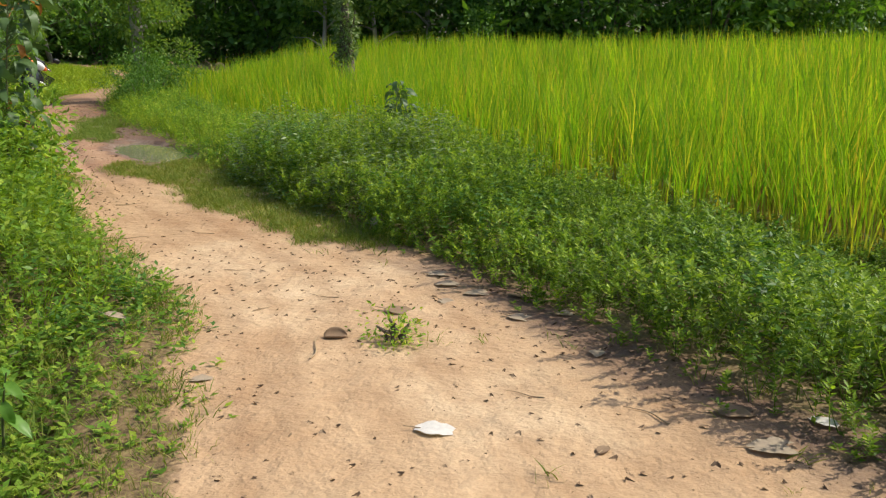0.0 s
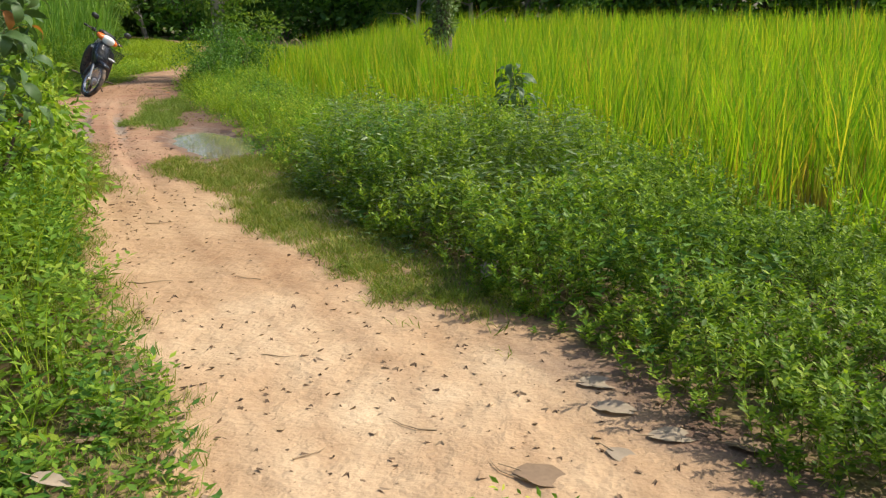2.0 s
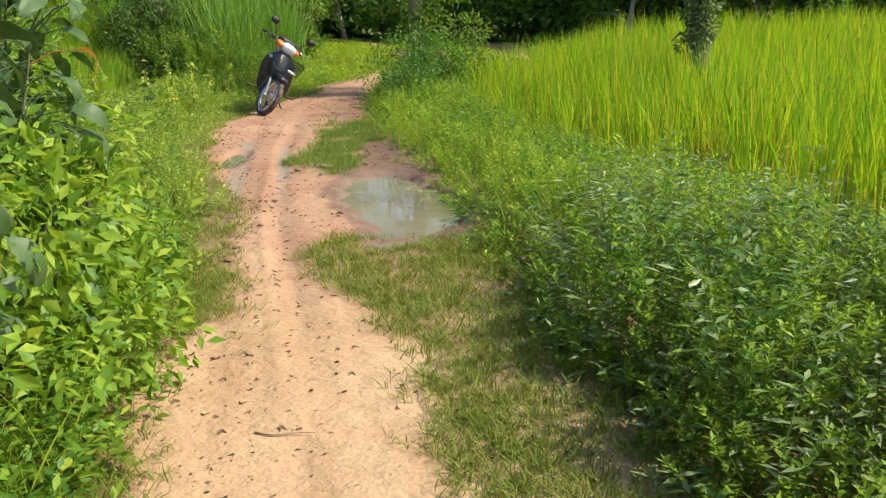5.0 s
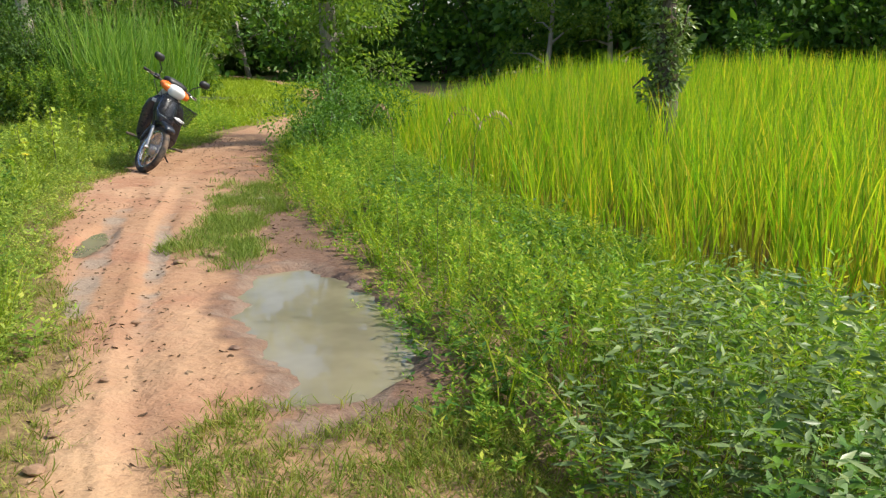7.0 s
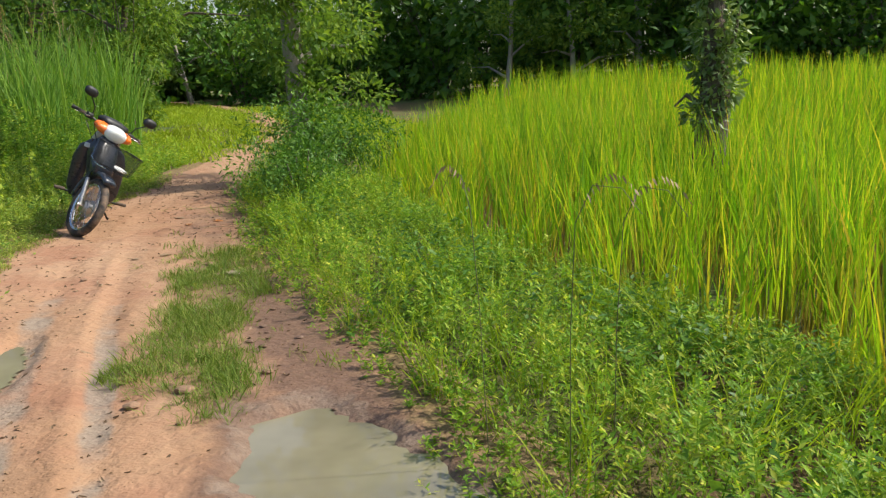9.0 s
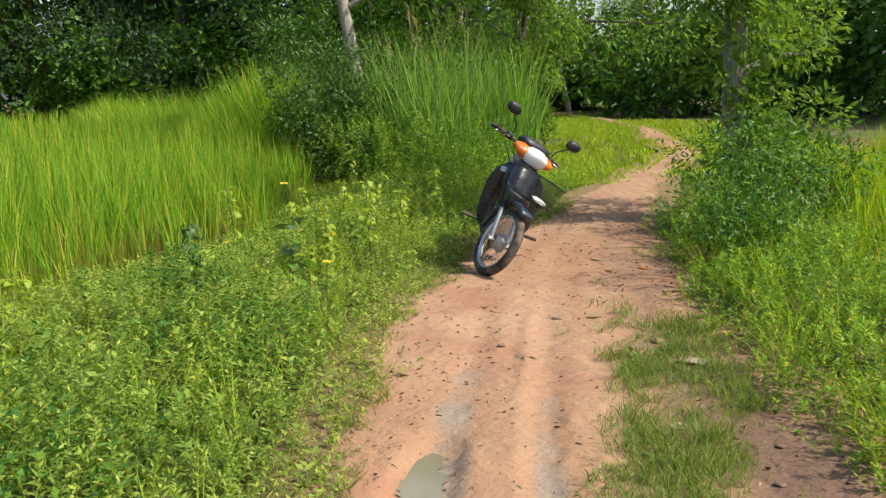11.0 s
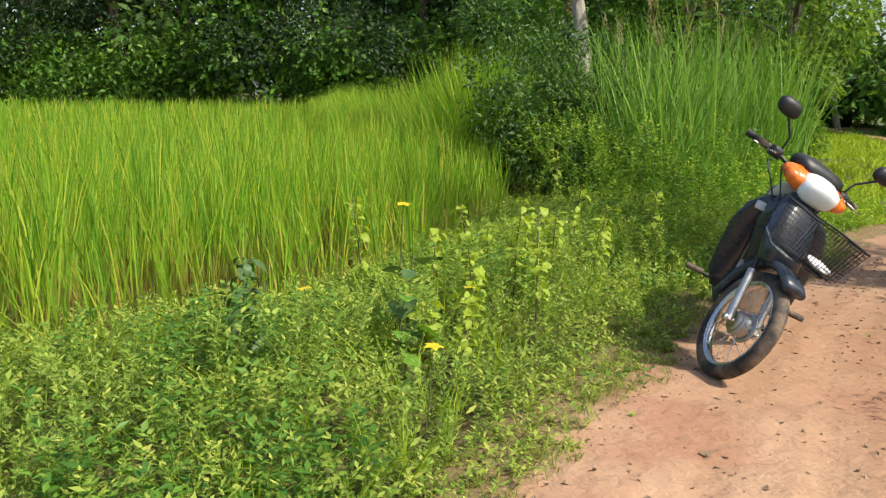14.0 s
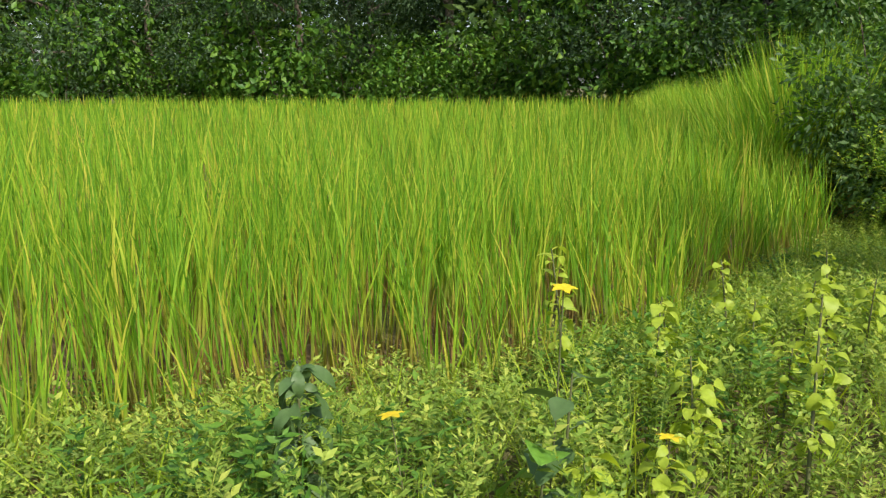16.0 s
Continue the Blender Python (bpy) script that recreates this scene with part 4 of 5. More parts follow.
STEER_FOOT, STEER_HEAD = Vector((0.08, 0, 0)), Vector((-0.345, 0, 0.85))
STEER = Matrix.Translation(STEER_FOOT) @ Matrix.Rotation(radians(29), 4, (STEER_HEAD - STEER_FOOT).normalized()) @ Matrix.Translation(-STEER_FOOT)


def turned(made, m):
    v = np.asarray(made[0], float)
    a = np.array(m)
    return v @ a[:3, :3].T + a[:3, 3], *made[1:]


def merged(*pieces):
    v, f, at = [], [], 0
    for p in pieces:
        v.append(np.asarray(p[0], float)), f.append(np.asarray(p[1]) + at)
        at += len(p[0])
    return np.concatenate(v), np.concatenate(f)


def ring(centre, radius, thick, wide, around=40, sides=10, start=0.0, sweep=2 * math.pi):
    """A ring (or an arc of one) in the x-z plane with an oval section."""
    closed = sweep > 6.28
    a = np.linspace(start, start + sweep, around, endpoint=not closed)
    t = np.linspace(0, 2 * math.pi, sides, endpoint=False)
    r = radius + thick * np.cos(t)[None]
    v = np.stack([centre[0] + r * np.cos(a)[:, None], centre[1] + np.repeat(wide * np.sin(t)[None], around, 0), centre[2] + r * np.sin(a)[:, None]], 2).reshape(-1, 3)
    f = []
    for i in range(around if closed else around - 1):
        for j in range(sides):
            p, q = i * sides + j, i * sides + (j + 1) % sides
            p2, q2 = (p + sides) % len(v), (q + sides) % len(v)
            f += [(p, q, q2), (p, q2, p2)]
    return v, np.array(f)


def loft(sections, sides=16, power=2.6):
    """A rounded hull through sections (centre, half width in y, half height along axis)."""
    v, f = [], []
    t = np.linspace(0, 2 * math.pi, sides, endpoint=False)
    c, s = np.cos(t), np.sin(t)
    u, w = np.sign(c) * np.abs(c) ** (2 / power), np.sign(s) * np.abs(s) ** (2 / power)
    for centre, half_y, half_h, axis in sections:
        axis = np.asarray(axis, float) / np.linalg.norm(axis)
        v.append(np.asarray(centre, float) + u[:, None] * np.array([0, half_y, 0]) + w[:, None] * half_h * axis)
    n = len(sections)
    for i in range(n - 1):
        for j in range(sides):
            p, q = i * sides + j, i * sides + (j + 1) % sides
            f += [(p, q, q + sides), (p, q + sides, p + sides)]
    v = np.concatenate(v)
    for first, flip in ((0, False), ((n - 1) * sides, True)):
        v = np.concatenate([v, v[first : first + sides].mean(0)[None]])
        k = len(v) - 1
        f += [((k, first + (j + 1) % sides, first + j) if not flip else (k, first + j, first + (j + 1) % sides)) for j in range(sides)]
    return v, np.array(f)


def pipe(points, radius, sides=8):
    radii = radius if isinstance(radius, (list, tuple)) else [radius] * len(points)
    return tube(points, radii, sides)[:2]


def disc(centre, radius, half, bevel=0.004, sides=24):
    """A bevelled disc with its axis along y."""
    x, y, z = centre
    prof = [(0.0, -half), (radius - bevel, -half), (radius, -half + bevel), (radius, half - bevel), (radius - bevel, half), (0.0, half)]
    a = np.linspace(0, 2 * math.pi, sides, endpoint=False)
    v = np.concatenate([np.stack([x + r * np.cos(a), np.full(sides, y + o), z + r * np.sin(a)], 1) for r, o in prof])
    f = []
    for i in range(len(prof) - 1):
        for j in range(sides):
            p, q = i * sides + j, i * sides + (j + 1) % sides
            f += [(p, q, q + sides), (p, q + sides, p + sides)]
    return v, np.array(f)


def block(centre, half, bevel=0.01, turn=0.0):
    """A bevelled block, turned about y."""
    cx, cy, cz = half
    sec = [((-cx, 0, 0), cy - bevel, cz - bevel, (0, 0, 1)), ((-cx + bevel, 0, 0), cy, cz, (0, 0, 1)), ((cx - bevel, 0, 0), cy, cz, (0, 0, 1)), ((cx, 0, 0), cy - bevel, cz - bevel, (0, 0, 1))]
    return turned(loft(sec, 16, 8.0), Matrix.Translation(centre) @ Matrix.Rotation(turn, 4, "Y"))


def wheel(parent, x, name, m, spokes=28):
    c = (x, 0, 0.28)
    w = new(name, mesh_of(name, *turned(disc(c, 0.012, 0.085), m), CHROME, smooth=False))
    w.parent = parent
    part("tyre", turned(ring(c, 0.246, 0.036, 0.036, 56, 12), m), RUBBER, w, "worn black rubber tyre dusty with soil", smooth=True)
    part("rim", turned(merged(ring(c, 0.214, 0.010, 0.026, 48, 8), ring((x, 0.024, 0.28), 0.221, 0.006, 0.004, 48, 6), ring((x, -0.024, 0.28), 0.221, 0.006, 0.004, 48, 6)), m), CHROME, w, "chromed wheel rim", smooth=True)
    part("hub", turned(merged(disc((x, 0, 0.28), 0.062, 0.035), disc((x, 0.03, 0.28), 0.078, 0.008), disc((x, -0.038, 0.28), 0.05, 0.012)), m), ALLOY, w, "grey alloy drum hub")
    lines = []
    for i in range(spokes):
        a = 2 * math.pi * i / spokes
        side = 0.028 if i % 2 else -0.028
        b = a + (0.5 if i % 4 < 2 else -0.5)
        lines.append(pipe([(x + 0.06 * math.cos(b), side, 0.28 + 0.06 * math.sin(b)), (x + 0.207 * math.cos(a), side * 0.3, 0.28 + 0.207 * math.sin(a))], 0.0016, 4))
    part("spokes", turned(merged(*lines), m), CHROME, w)
    return w


def motorcycle():
    root = new("motorcycle")
    tagged(root, "parked black underbone motorcycle with orange cowl and wire basket", "motorcycle")
    I = Matrix.Identity(4)
    add = lambda name, made, material, m=I, label="", parent=root, smooth=False: part(name, turned(made, m), material, parent, label, smooth)  # noqa: E731
    # --- steered half
    wheel(root, 0.0, "front_wheel", STEER)
    wheel(root, -1.21, "rear_wheel", I)
    for y in (-0.078, 0.078):
        fork = add("fork_leg", pipe([(0.005, y, 0.27), (-0.06, y, 0.40), (-0.115, y, 0.51)], [0.022, 0.021, 0.02], 12), ALLOY, STEER, "grey fork leg", smooth=True)
        add("fork_tube", pipe([(-0.115, y, 0.51), (-0.20, y, 0.68)], 0.014, 10), BLACK, STEER, parent=fork, smooth=True)
        add("axle_nut", disc((0.005, y * 1.22, 0.275), 0.018, 0.012, 0.003, 6), CHROME, STEER, parent=fork)
    a = np.linspace(radians(62), radians(178), 15)
    fender = [((0.318 * math.cos(t), 0, 0.28 + 0.318 * math.sin(t)), 0.066 - 0.02 * abs(t - 1.6) / 1.5, 0.024, (math.cos(t), 0, math.sin(t))) for t in a]
    add("front_fender", loft(fender, 14, 3.0), NAVY, STEER, "dark blue-black front mudguard", smooth=True)
    add("fork_cover", loft([((-0.10, 0, 0.58), 0.10, 0.06, (1, 0, 0.4)), ((-0.19, 0, 0.70), 0.12, 0.075, (1, 0, 0.3)), ((-0.27, 0, 0.83), 0.105, 0.07, (1, 0, 0.3)), ((-0.31, 0, 0.90), 0.07, 0.05, (1, 0, 0.3))]), NAVY, STEER, smooth=True)
    # handlebar, cowl and lamp
    bar = add("handlebar", pipe([(-0.50, -0.35, 1.00), (-0.42, -0.20, 1.00), (-0.375, -0.08, 0.97), (-0.375, 0.08, 0.97), (-0.42, 0.20, 1.00), (-0.50, 0.35, 1.00)], 0.011, 10), BLACK, STEER, smooth=True)
    for y in (-1, 1):
        add("grip", pipe([(-0.448, 0.245 * y, 1.0), (-0.505, 0.36 * y, 1.0)], 0.0175, 12), RUBBER, STEER, "black rubber grip", bar, True)
        add("lever", pipe([(-0.41, 0.21 * y, 1.0), (-0.375, 0.24 * y, 0.995), (-0.41, 0.35 * y, 0.985)], [0.008, 0.006, 0.005], 6), CHROME, STEER, "bright metal lever", bar, True)
        add("switch_box", block((-0.425, 0.215 * y, 1.0), (0.026, 0.03, 0.028)), BLACK, STEER, "", bar, True)
    cowl = add("headlamp_cowl", loft([((-0.38, 0, 0.985), 0.16, 0.035, (0.3, 0, 1)), ((-0.33, 0, 0.975), 0.19, 0.052, (0.3, 0, 1)), ((-0.275, 0, 0.955), 0.178, 0.050, (0.3, 0, 1)), ((-0.24, 0, 0.945), 0.14, 0.038, (0.3, 0, 1))], 20), ORANGE, STEER, "orange plastic headlamp cowl", smooth=True)
    add("headlamp", loft([((-0.285, 0, 0.965), 0.108, 0.070, (0.35, 0, 1)), ((-0.225, 0, 0.95), 0.102, 0.066, (0.35, 0, 1)), ((-0.205, 0, 0.944), 0.085, 0.053, (0.35, 0, 1)), ((-0.196, 0, 0.94), 0.05, 0.03, (0.35, 0, 1))], 22), LENS, STEER, "clear whitish headlamp lens", cowl, True)
    for y in (-1, 1):
        add("turn_signal", loft([((-0.30, 0.145 * y, 0.965), 0.04, 0.034, (0.3, 0, 1)), ((-0.262, 0.14 * y, 0.955), 0.038, 0.032, (0.3, 0, 1)), ((-0.245, 0.132 * y, 0.95), 0.02, 0.018, (0.3, 0, 1))], 12), ORANGE, STEER, "amber indicator lens", cowl, True)
    add("dashboard", loft([((-0.46, 0, 1.00), 0.10, 0.03, (0.2, 0, 1)), ((-0.40, 0, 1.03), 0.15, 0.05, (0.2, 0, 1)), ((-0.33, 0, 1.035), 0.135, 0.04, (0.2, 0, 1)), ((-0.29, 0, 1.02), 0.09, 0.02, (0.2, 0, 1))], 16), BLACK, STEER, "black dashboard hood", smooth=True)
    for y, tilt in ((-1, 0.0), (1, 0.0)):
        arm = add("mirror_stalk", pipe([(-0.42, 0.20 * y, 1.01), (-0.405, 0.215 * y, 1.09), (-0.40, 0.30 * y, 1.17)], 0.006, 8), BLACK, STEER, smooth=True)
        add("mirror_housing", loft([((-0.372, 0.315 * y, 1.20), 0.028, 0.018, (0, 0, 1)), ((-0.382, 0.315 * y, 1.20), 0.056, 0.037, (0, 0.15 * y, 1)), ((-0.402, 0.315 * y, 1.20), 0.066, 0.044, (0, 0.15 * y, 1)), ((-0.412, 0.315 * y, 1.20), 0.064, 0.042, (0, 0.15 * y, 1))], 18), BLACK, STEER, "black oval mirror housing", arm, True)
        add("mirror_glass", loft([((-0.4125, 0.315 * y, 1.20), 0.060, 0.039, (0, 0.15 * y, 1)), ((-0.4145, 0.315 * y, 1.20), 0.058, 0.037, (0, 0.15 * y, 1))], 18), MIRROR, STEER, "mirror glass", arm)
    # basket
    wires, x0, x1, yy, z0, z1 = [], -0.13, 0.14, 0.16, 0.68, 0.875
    lower = lambda k: (x0 + 0.03, x1 - 0.03, yy - 0.02)  # noqa: E731
    bx0, bx1, by = lower(0)
    for k in np.linspace(0, 1, 17):
        y_t, y_b = -yy + 2 * yy * k, -by + 2 * by * k
        wires.append(pipe([(x0, y_t, z1), (bx0, y_b, z0), (bx1, y_b, z0), (x1, y_t, z1)], 0.0017, 4))
        xt, xb = x0 + (x1 - x0) * k, bx0 + (bx1 - bx0) * k
        wires.append(pipe([(xt, -yy, z1), (xb, -by, z0), (xb, by, z0), (xt, yy, z1)], 0.0017, 4))
    for k in np.linspace(0.08, 0.92, 9):
        a0, a1, b0, z = bx0 + (x0 - bx0) * k, bx1 + (x1 - bx1) * k, by + (yy - by) * k, z0 + (z1 - z0) * k
        wires.append(pipe([(a0, -b0, z), (a1, -b0, z), (a1, b0, z), (a0, b0, z), (a0, -b0, z)], 0.0017, 4))
    basket = add("basket", pipe([(x0, -yy, z1), (x1, -yy, z1), (x1, yy, z1), (x0, yy, z1), (x0, -yy, z1)], 0.006, 8), BLACK, STEER, "black wire-mesh front basket", smooth=True)
    for w in wires:
        add("wire", w, BLACK, STEER, "", basket)
    add("basket_bracket", pipe([(-0.19, -0.12, 0.70), (-0.05, -0.125, 0.668), (0.07, -0.105, 0.668), (0.07, 0.105, 0.668), (-0.05, 0.125, 0.668), (-0.19, 0.12, 0.70)], 0.006, 8), CHROME, STEER, "bright tubular bracket", basket, True)
    # --- body
    for y in (-1, 1):
        add("leg_shield", loft([((-0.355, 0.085 * y, 0.85), 0.03, 0.03, (1, 0, 0.2)), ((-0.36, 0.135 * y, 0.775), 0.06, 0.035, (1, 0.5 * y, 0.1)), ((-0.41, 0.16 * y, 0.66), 0.07, 0.028, (1, 0.7 * y, 0.1)), ((-0.47, 0.165 * y, 0.50), 0.066, 0.024, (1, 0.7 * y, 0.1)), ((-0.52, 0.165 * y, 0.36), 0.06, 0.025, (1, 0.5 * y, 0)), ((-0.57, 0.15 * y, 0.27), 0.03, 0.02, (1, 0.5 * y, 0))], 16), NAVY, I, "glossy dark leg shield", smooth=True)
    shield = add("front_cover", loft([((-0.325, 0, 0.885), 0.06, 0.035, (1, 0, 0.3)), ((-0.31, 0, 0.82), 0.115, 0.055, (1, 0, 0.2)), ((-0.345, 0, 0.72), 0.125, 0.045, (1, 0, 0.2)), ((-0.42, 0, 0.54), 0.09, 0.035, (1, 0, 0.2)), ((-0.48, 0, 0.42), 0.07, 0.03, (1, 0, 0.2))], 18, 2.1), NAVY, I, "dark blue-black front cover", smooth=True)
    add("sticker", block((-0.318, -0.135, 0.785), (0.010, 0.026, 0.02), 0.002), STICKER, I, "pale worn sticker", shield)
    add("inner_cover", loft([((-0.385, 0, 0.93), 0.095, 0.035, (1, 0, 0)), ((-0.40, 0, 0.84), 0.13, 0.03, (1, 0, 0))], 14), CREAM, I, "cream inner cover", smooth=True)
    add("centre_tunnel", loft([((-0.42, 0, 0.78), 0.06, 0.06, (1, 0, 1)), ((-0.52, 0, 0.60), 0.065, 0.06, (1, 0, 1)), ((-0.66, 0, 0.54), 0.075, 0.06, (0, 0, 1)), ((-0.78, 0, 0.60), 0.09, 0.08, (0, 0, 1))], 14), NAVY, I, smooth=True)
    engine = add("engine", block((-0.62, 0, 0.33), (0.16, 0.11, 0.10), 0.03), ALLOY, I, "dusty grey engine")
    for k in range(6):
        add("cooling_fin", block((-0.46 - 0.022 * k, 0, 0.37 + 0.004 * k), (0.003, 0.075, 0.062), 0.002, 0.2), ALLOY, I, "", engine)
    for y in (-1, 1):
        add("crankcase_cover", disc((-0.64, 0.125 * y, 0.33), 0.075, 0.02, 0.008), ALLOY, I, "", engine)
        peg = add("footpeg", pipe([(-0.70, 0.13 * y, 0.27), (-0.70, 0.24 * y, 0.275)], 0.010, 8), BLACK, I)
        add("peg_rubber", block((-0.70, 0.285 * y, 0.28), (0.02, 0.05, 0.014), 0.005), RUBBER, I, "", peg)
        add("rear_shock", merged(pipe([(-1.20, 0.11 * y, 0.30), (-1.10, 0.115 * y, 0.60)], 0.012, 8), pipe([(-1.185, 0.111 * y, 0.345), (-1.115, 0.114 * y, 0.555)], 0.024, 10)), CHROME, I, smooth=True)
        add("side_panel", loft([((-0.76, 0.085 * y, 0.60), 0.03, 0.10, (0, 0, 1)), ((-0.92, 0.125 * y, 0.64), 0.035, 0.10, (0, 0, 1)), ((-1.12, 0.12 * y, 0.69), 0.035, 0.065, (0, 0, 1)), ((-1.36, 0.07 * y, 0.75), 0.02, 0.025, (0, 0, 1))], 12), NAVY, I, "", smooth=True)
        add("swingarm", pipe([(-0.78, 0.085 * y, 0.31), (-1.21, 0.095 * y, 0.28)], 0.018, 8), BLACK, I, smooth=True)
        add("rear_turn_signal", loft([((-1.34, 0.12 * y, 0.66), 0.03, 0.025, (0, 0, 1)), ((-1.38, 0.12 * y, 0.66), 0.028, 0.022, (0, 0, 1))], 10), ORANGE, I, "", smooth=True)
    add("seat", loft([((-0.66, 0, 0.70), 0.07, 0.03, (0, 0, 1)), ((-0.76, 0, 0.735), 0.115, 0.045, (0, 0, 1)), ((-0.95, 0, 0.755), 0.13, 0.05, (0, 0, 1)), ((-1.15, 0, 0.79), 0.12, 0.05, (0, 0, 1)), ((-1.30, 0, 0.80), 0.08, 0.03, (0, 0, 1))], 16), VINYL, I, "long black vinyl seat", smooth=True)
    add("tail_lamp", loft([((-1.36, 0, 0.74), 0.07, 0.035, (0, 0, 1)), ((-1.41, 0, 0.72), 0.05, 0.025, (0, 0, 1))], 12), ORANGE, I, "", smooth=True)
    a = np.linspace(radians(60), radians(190), 12)
    rear = [((-1.21 + 0.33 * math.cos(t), 0, 0.28 + 0.33 * math.sin(t)), 0.06, 0.012, (math.cos(t), 0, math.sin(t))) for t in a]
    add("rear_fender", loft(rear, 12, 3.5), BLACK, I, smooth=True)
    add("exhaust", pipe([(-0.50, -0.06, 0.27), (-0.56, -0.11, 0.20), (-0.80, -0.14, 0.21), (-0.90, -0.145, 0.24), (-1.0, -0.15, 0.28), (-1.36, -0.155, 0.36)], [0.016, 0.016, 0.018, 0.04, 0.043, 0.036], 12), BLACK, I, "black exhaust with silencer", smooth=True)
    add("side_stand", pipe([(-0.70, 0.10, 0.24), (-0.735, 0.20, 0.105), (-0.765, 0.205, 0.102)], [0.011, 0.010, 0.014], 8), BLACK, I, smooth=True)
    add("gear_pedal", pipe([(-0.64, 0.15, 0.25), (-0.52, 0.17, 0.255), (-0.51, 0.22, 0.255)], 0.007, 6), CHROME, I, smooth=True)
    for y, z in ((-0.18, 1.0), (-0.12, 0.99), (0.16, 0.99)):
        add("cable", pipe([(-0.41, y, z), (-0.30, y * 1.15, 1.0), (-0.27, y * 0.7, 0.88), (-0.33, y * 0.3, 0.74)], 0.004, 6), BLACK, I, smooth=True)
    return root


bike = motorcycle()
bike.matrix_basis = Matrix.Translation((-8.28, 16.43, 0.0)) @ Matrix.Rotation(radians(-57), 4, "Z") @ Matrix.Rotation(radians(-22), 4, "X")

# ---------------------------------------------------------------- single plants
BIG_LEAF = leaf_material("large_dull_leaves", [(0.1, (0.05, 0.10, 0.03)), (0.6, (0.09, 0.16, 0.05)), (0.95, (0.20, 0.28, 0.11))], 0.27, 0.5, spec=0.35)
YOUNG_LEAF = leaf_material("young_green_leaves", [(0.1, (0.08, 0.20, 0.03)), (0.6, (0.15, 0.31, 0.04)), (0.95, (0.28, 0.42, 0.06))], 0.38, 0.4)
YELLOW_LEAF = leaf_material("yellow_green_leaves", [(0.1, (0.22, 0.36, 0.04)), (0.6, (0.38, 0.48, 0.05)), (0.95, (0.60, 0.58, 0.07))], 0.45, 0.5)
DEAD_LEAF = leaf_material("dead_brown_leaves", [(0.1, (0.16, 0.10, 0.06)), (0.5, (0.28, 0.19, 0.12)), (0.95, (0.40, 0.30, 0.20))], 0.12, 0.7, spec=0.1)
GREY_LEAF = leaf_material("dead_grey_leaves", [(0.1, (0.25, 0.19, 0.13)), (0.6, (0.39, 0.31, 0.22)), (0.95, (0.52, 0.44, 0.33))], 0.08, 0.7, spec=0.1)
PALE_LEAF = leaf_material("bleached_leaf", [(0.1, (0.60, 0.56, 0.50)), (0.9, (0.74, 0.71, 0.66))], 0.1, 0.6, spec=0.1)
RED_LEAF = leaf_material("withered_orange_leaves", [(0.1, (0.42, 0.13, 0.03)), (0.9, (0.58, 0.26, 0.08))], 0.3, 0.6)
STEM = plain_material("green_brown_stem", (0.10, 0.11, 0.04), 0.7)
DRY = plain_material("dry_stalk", (0.36, 0.26, 0.15), 0.8)


def broad_leaf(length, width, droop, fold=0.18, curl=0.0, rows=7, seed=0):
    """A leaf with a rib, along +x from its foot, as a curved sheet with pointed tip."""
    r = np.random.default_rng(seed)
    s = np.linspace(0, 1, rows)
    w = width * 0.5 * np.sin(np.pi * np.clip(s, 0.03, 0.985) ** 0.8) ** 0.8 * (1 + r.normal(0, 0.06, rows))
    ang = -droop * s
    step = length / (rows - 1)
    x = np.concatenate([[0], np.cumsum(np.cos(ang[1:]) * step)])
    z = np.concatenate([[0], np.cumsum(np.sin(ang[1:]) * step)])
    v = []
    for i in range(rows):
        for k in (-1.0, -0.5, 0.0, 0.5, 1.0):
            v.append((x[i] + 0.01 * length * r.normal(), k * w[i], z[i] + abs(k) * w[i] * (fold + curl * abs(k)) + 0.012 * length * r.normal() * abs(k)))
    f = []
    for i in range(rows - 1):
        for k in range(4):
            p = i * 5 + k
            f += [(p, p + 1, p + 6), (p, p + 6, p + 5)]
    return np.array(v), np.array(f), np.ones(len(v))


def leafy_plant(name, seed, height, leaves, length, width, droop, material, label, category="plant", lean=(0.1, 0.0), first=0.25, odd=None, stalk=0.0):
    """One stem with leaves set round it, each leaf a part."""
    r = np.random.default_rng(seed)
    root = new(name)
    tagged(root, label, category)
    s = np.linspace(0, 1, 7)
    spine = np.stack([lean[0] * height * s**1.5, lean[1] * height * s**1.5, height * s], 1)
    part("stem", tube(spine, 0.006 * height ** 0.5 * (1.3 - s) + 0.0015, 6), STEM, root, smooth=True)
    shapes = [broad_leaf(length, width, droop * k, seed=seed + i) for i, k in enumerate((0.7, 1.0, 1.4))]
    if stalk:
        for i, sh in enumerate(shapes):
            petiole = tube([(0, 0, 0), (stalk * 0.5, 0, stalk * 0.22), (stalk, 0, stalk * 0.2)], [0.003, 0.0025, 0.002], 4)
            shapes[i] = joined([(sh[0] + (stalk, 0, stalk * 0.2), sh[1], sh[2]), petiole])
    meshes = [mesh_of("leaf", *sh[:2], material, sh[2], smooth=True) for sh in shapes]
    odd_mesh = mesh_of("leaf", *shapes[2][:2], odd, shapes[2][2], smooth=True) if odd else None
    for i in range(leaves):
        a = first + (1 - first) * (i + 0.5) / leaves
        p = [np.interp(a, s, spine[:, k]) for k in range(3)]
        ob = new("leaf", odd_mesh if odd and i % 27 == 13 else meshes[i % 3])
        ob.parent = root
        k = r.uniform(0.5, 1.2)
        ob.matrix_basis = Matrix.Translation(p) @ Euler((r.normal(0, 0.45), r.normal(0.0, 0.45), i * 2.4 + r.normal(0, 0.6))).to_matrix().to_4x4() @ Matrix.Scale(k, 4)
    return root


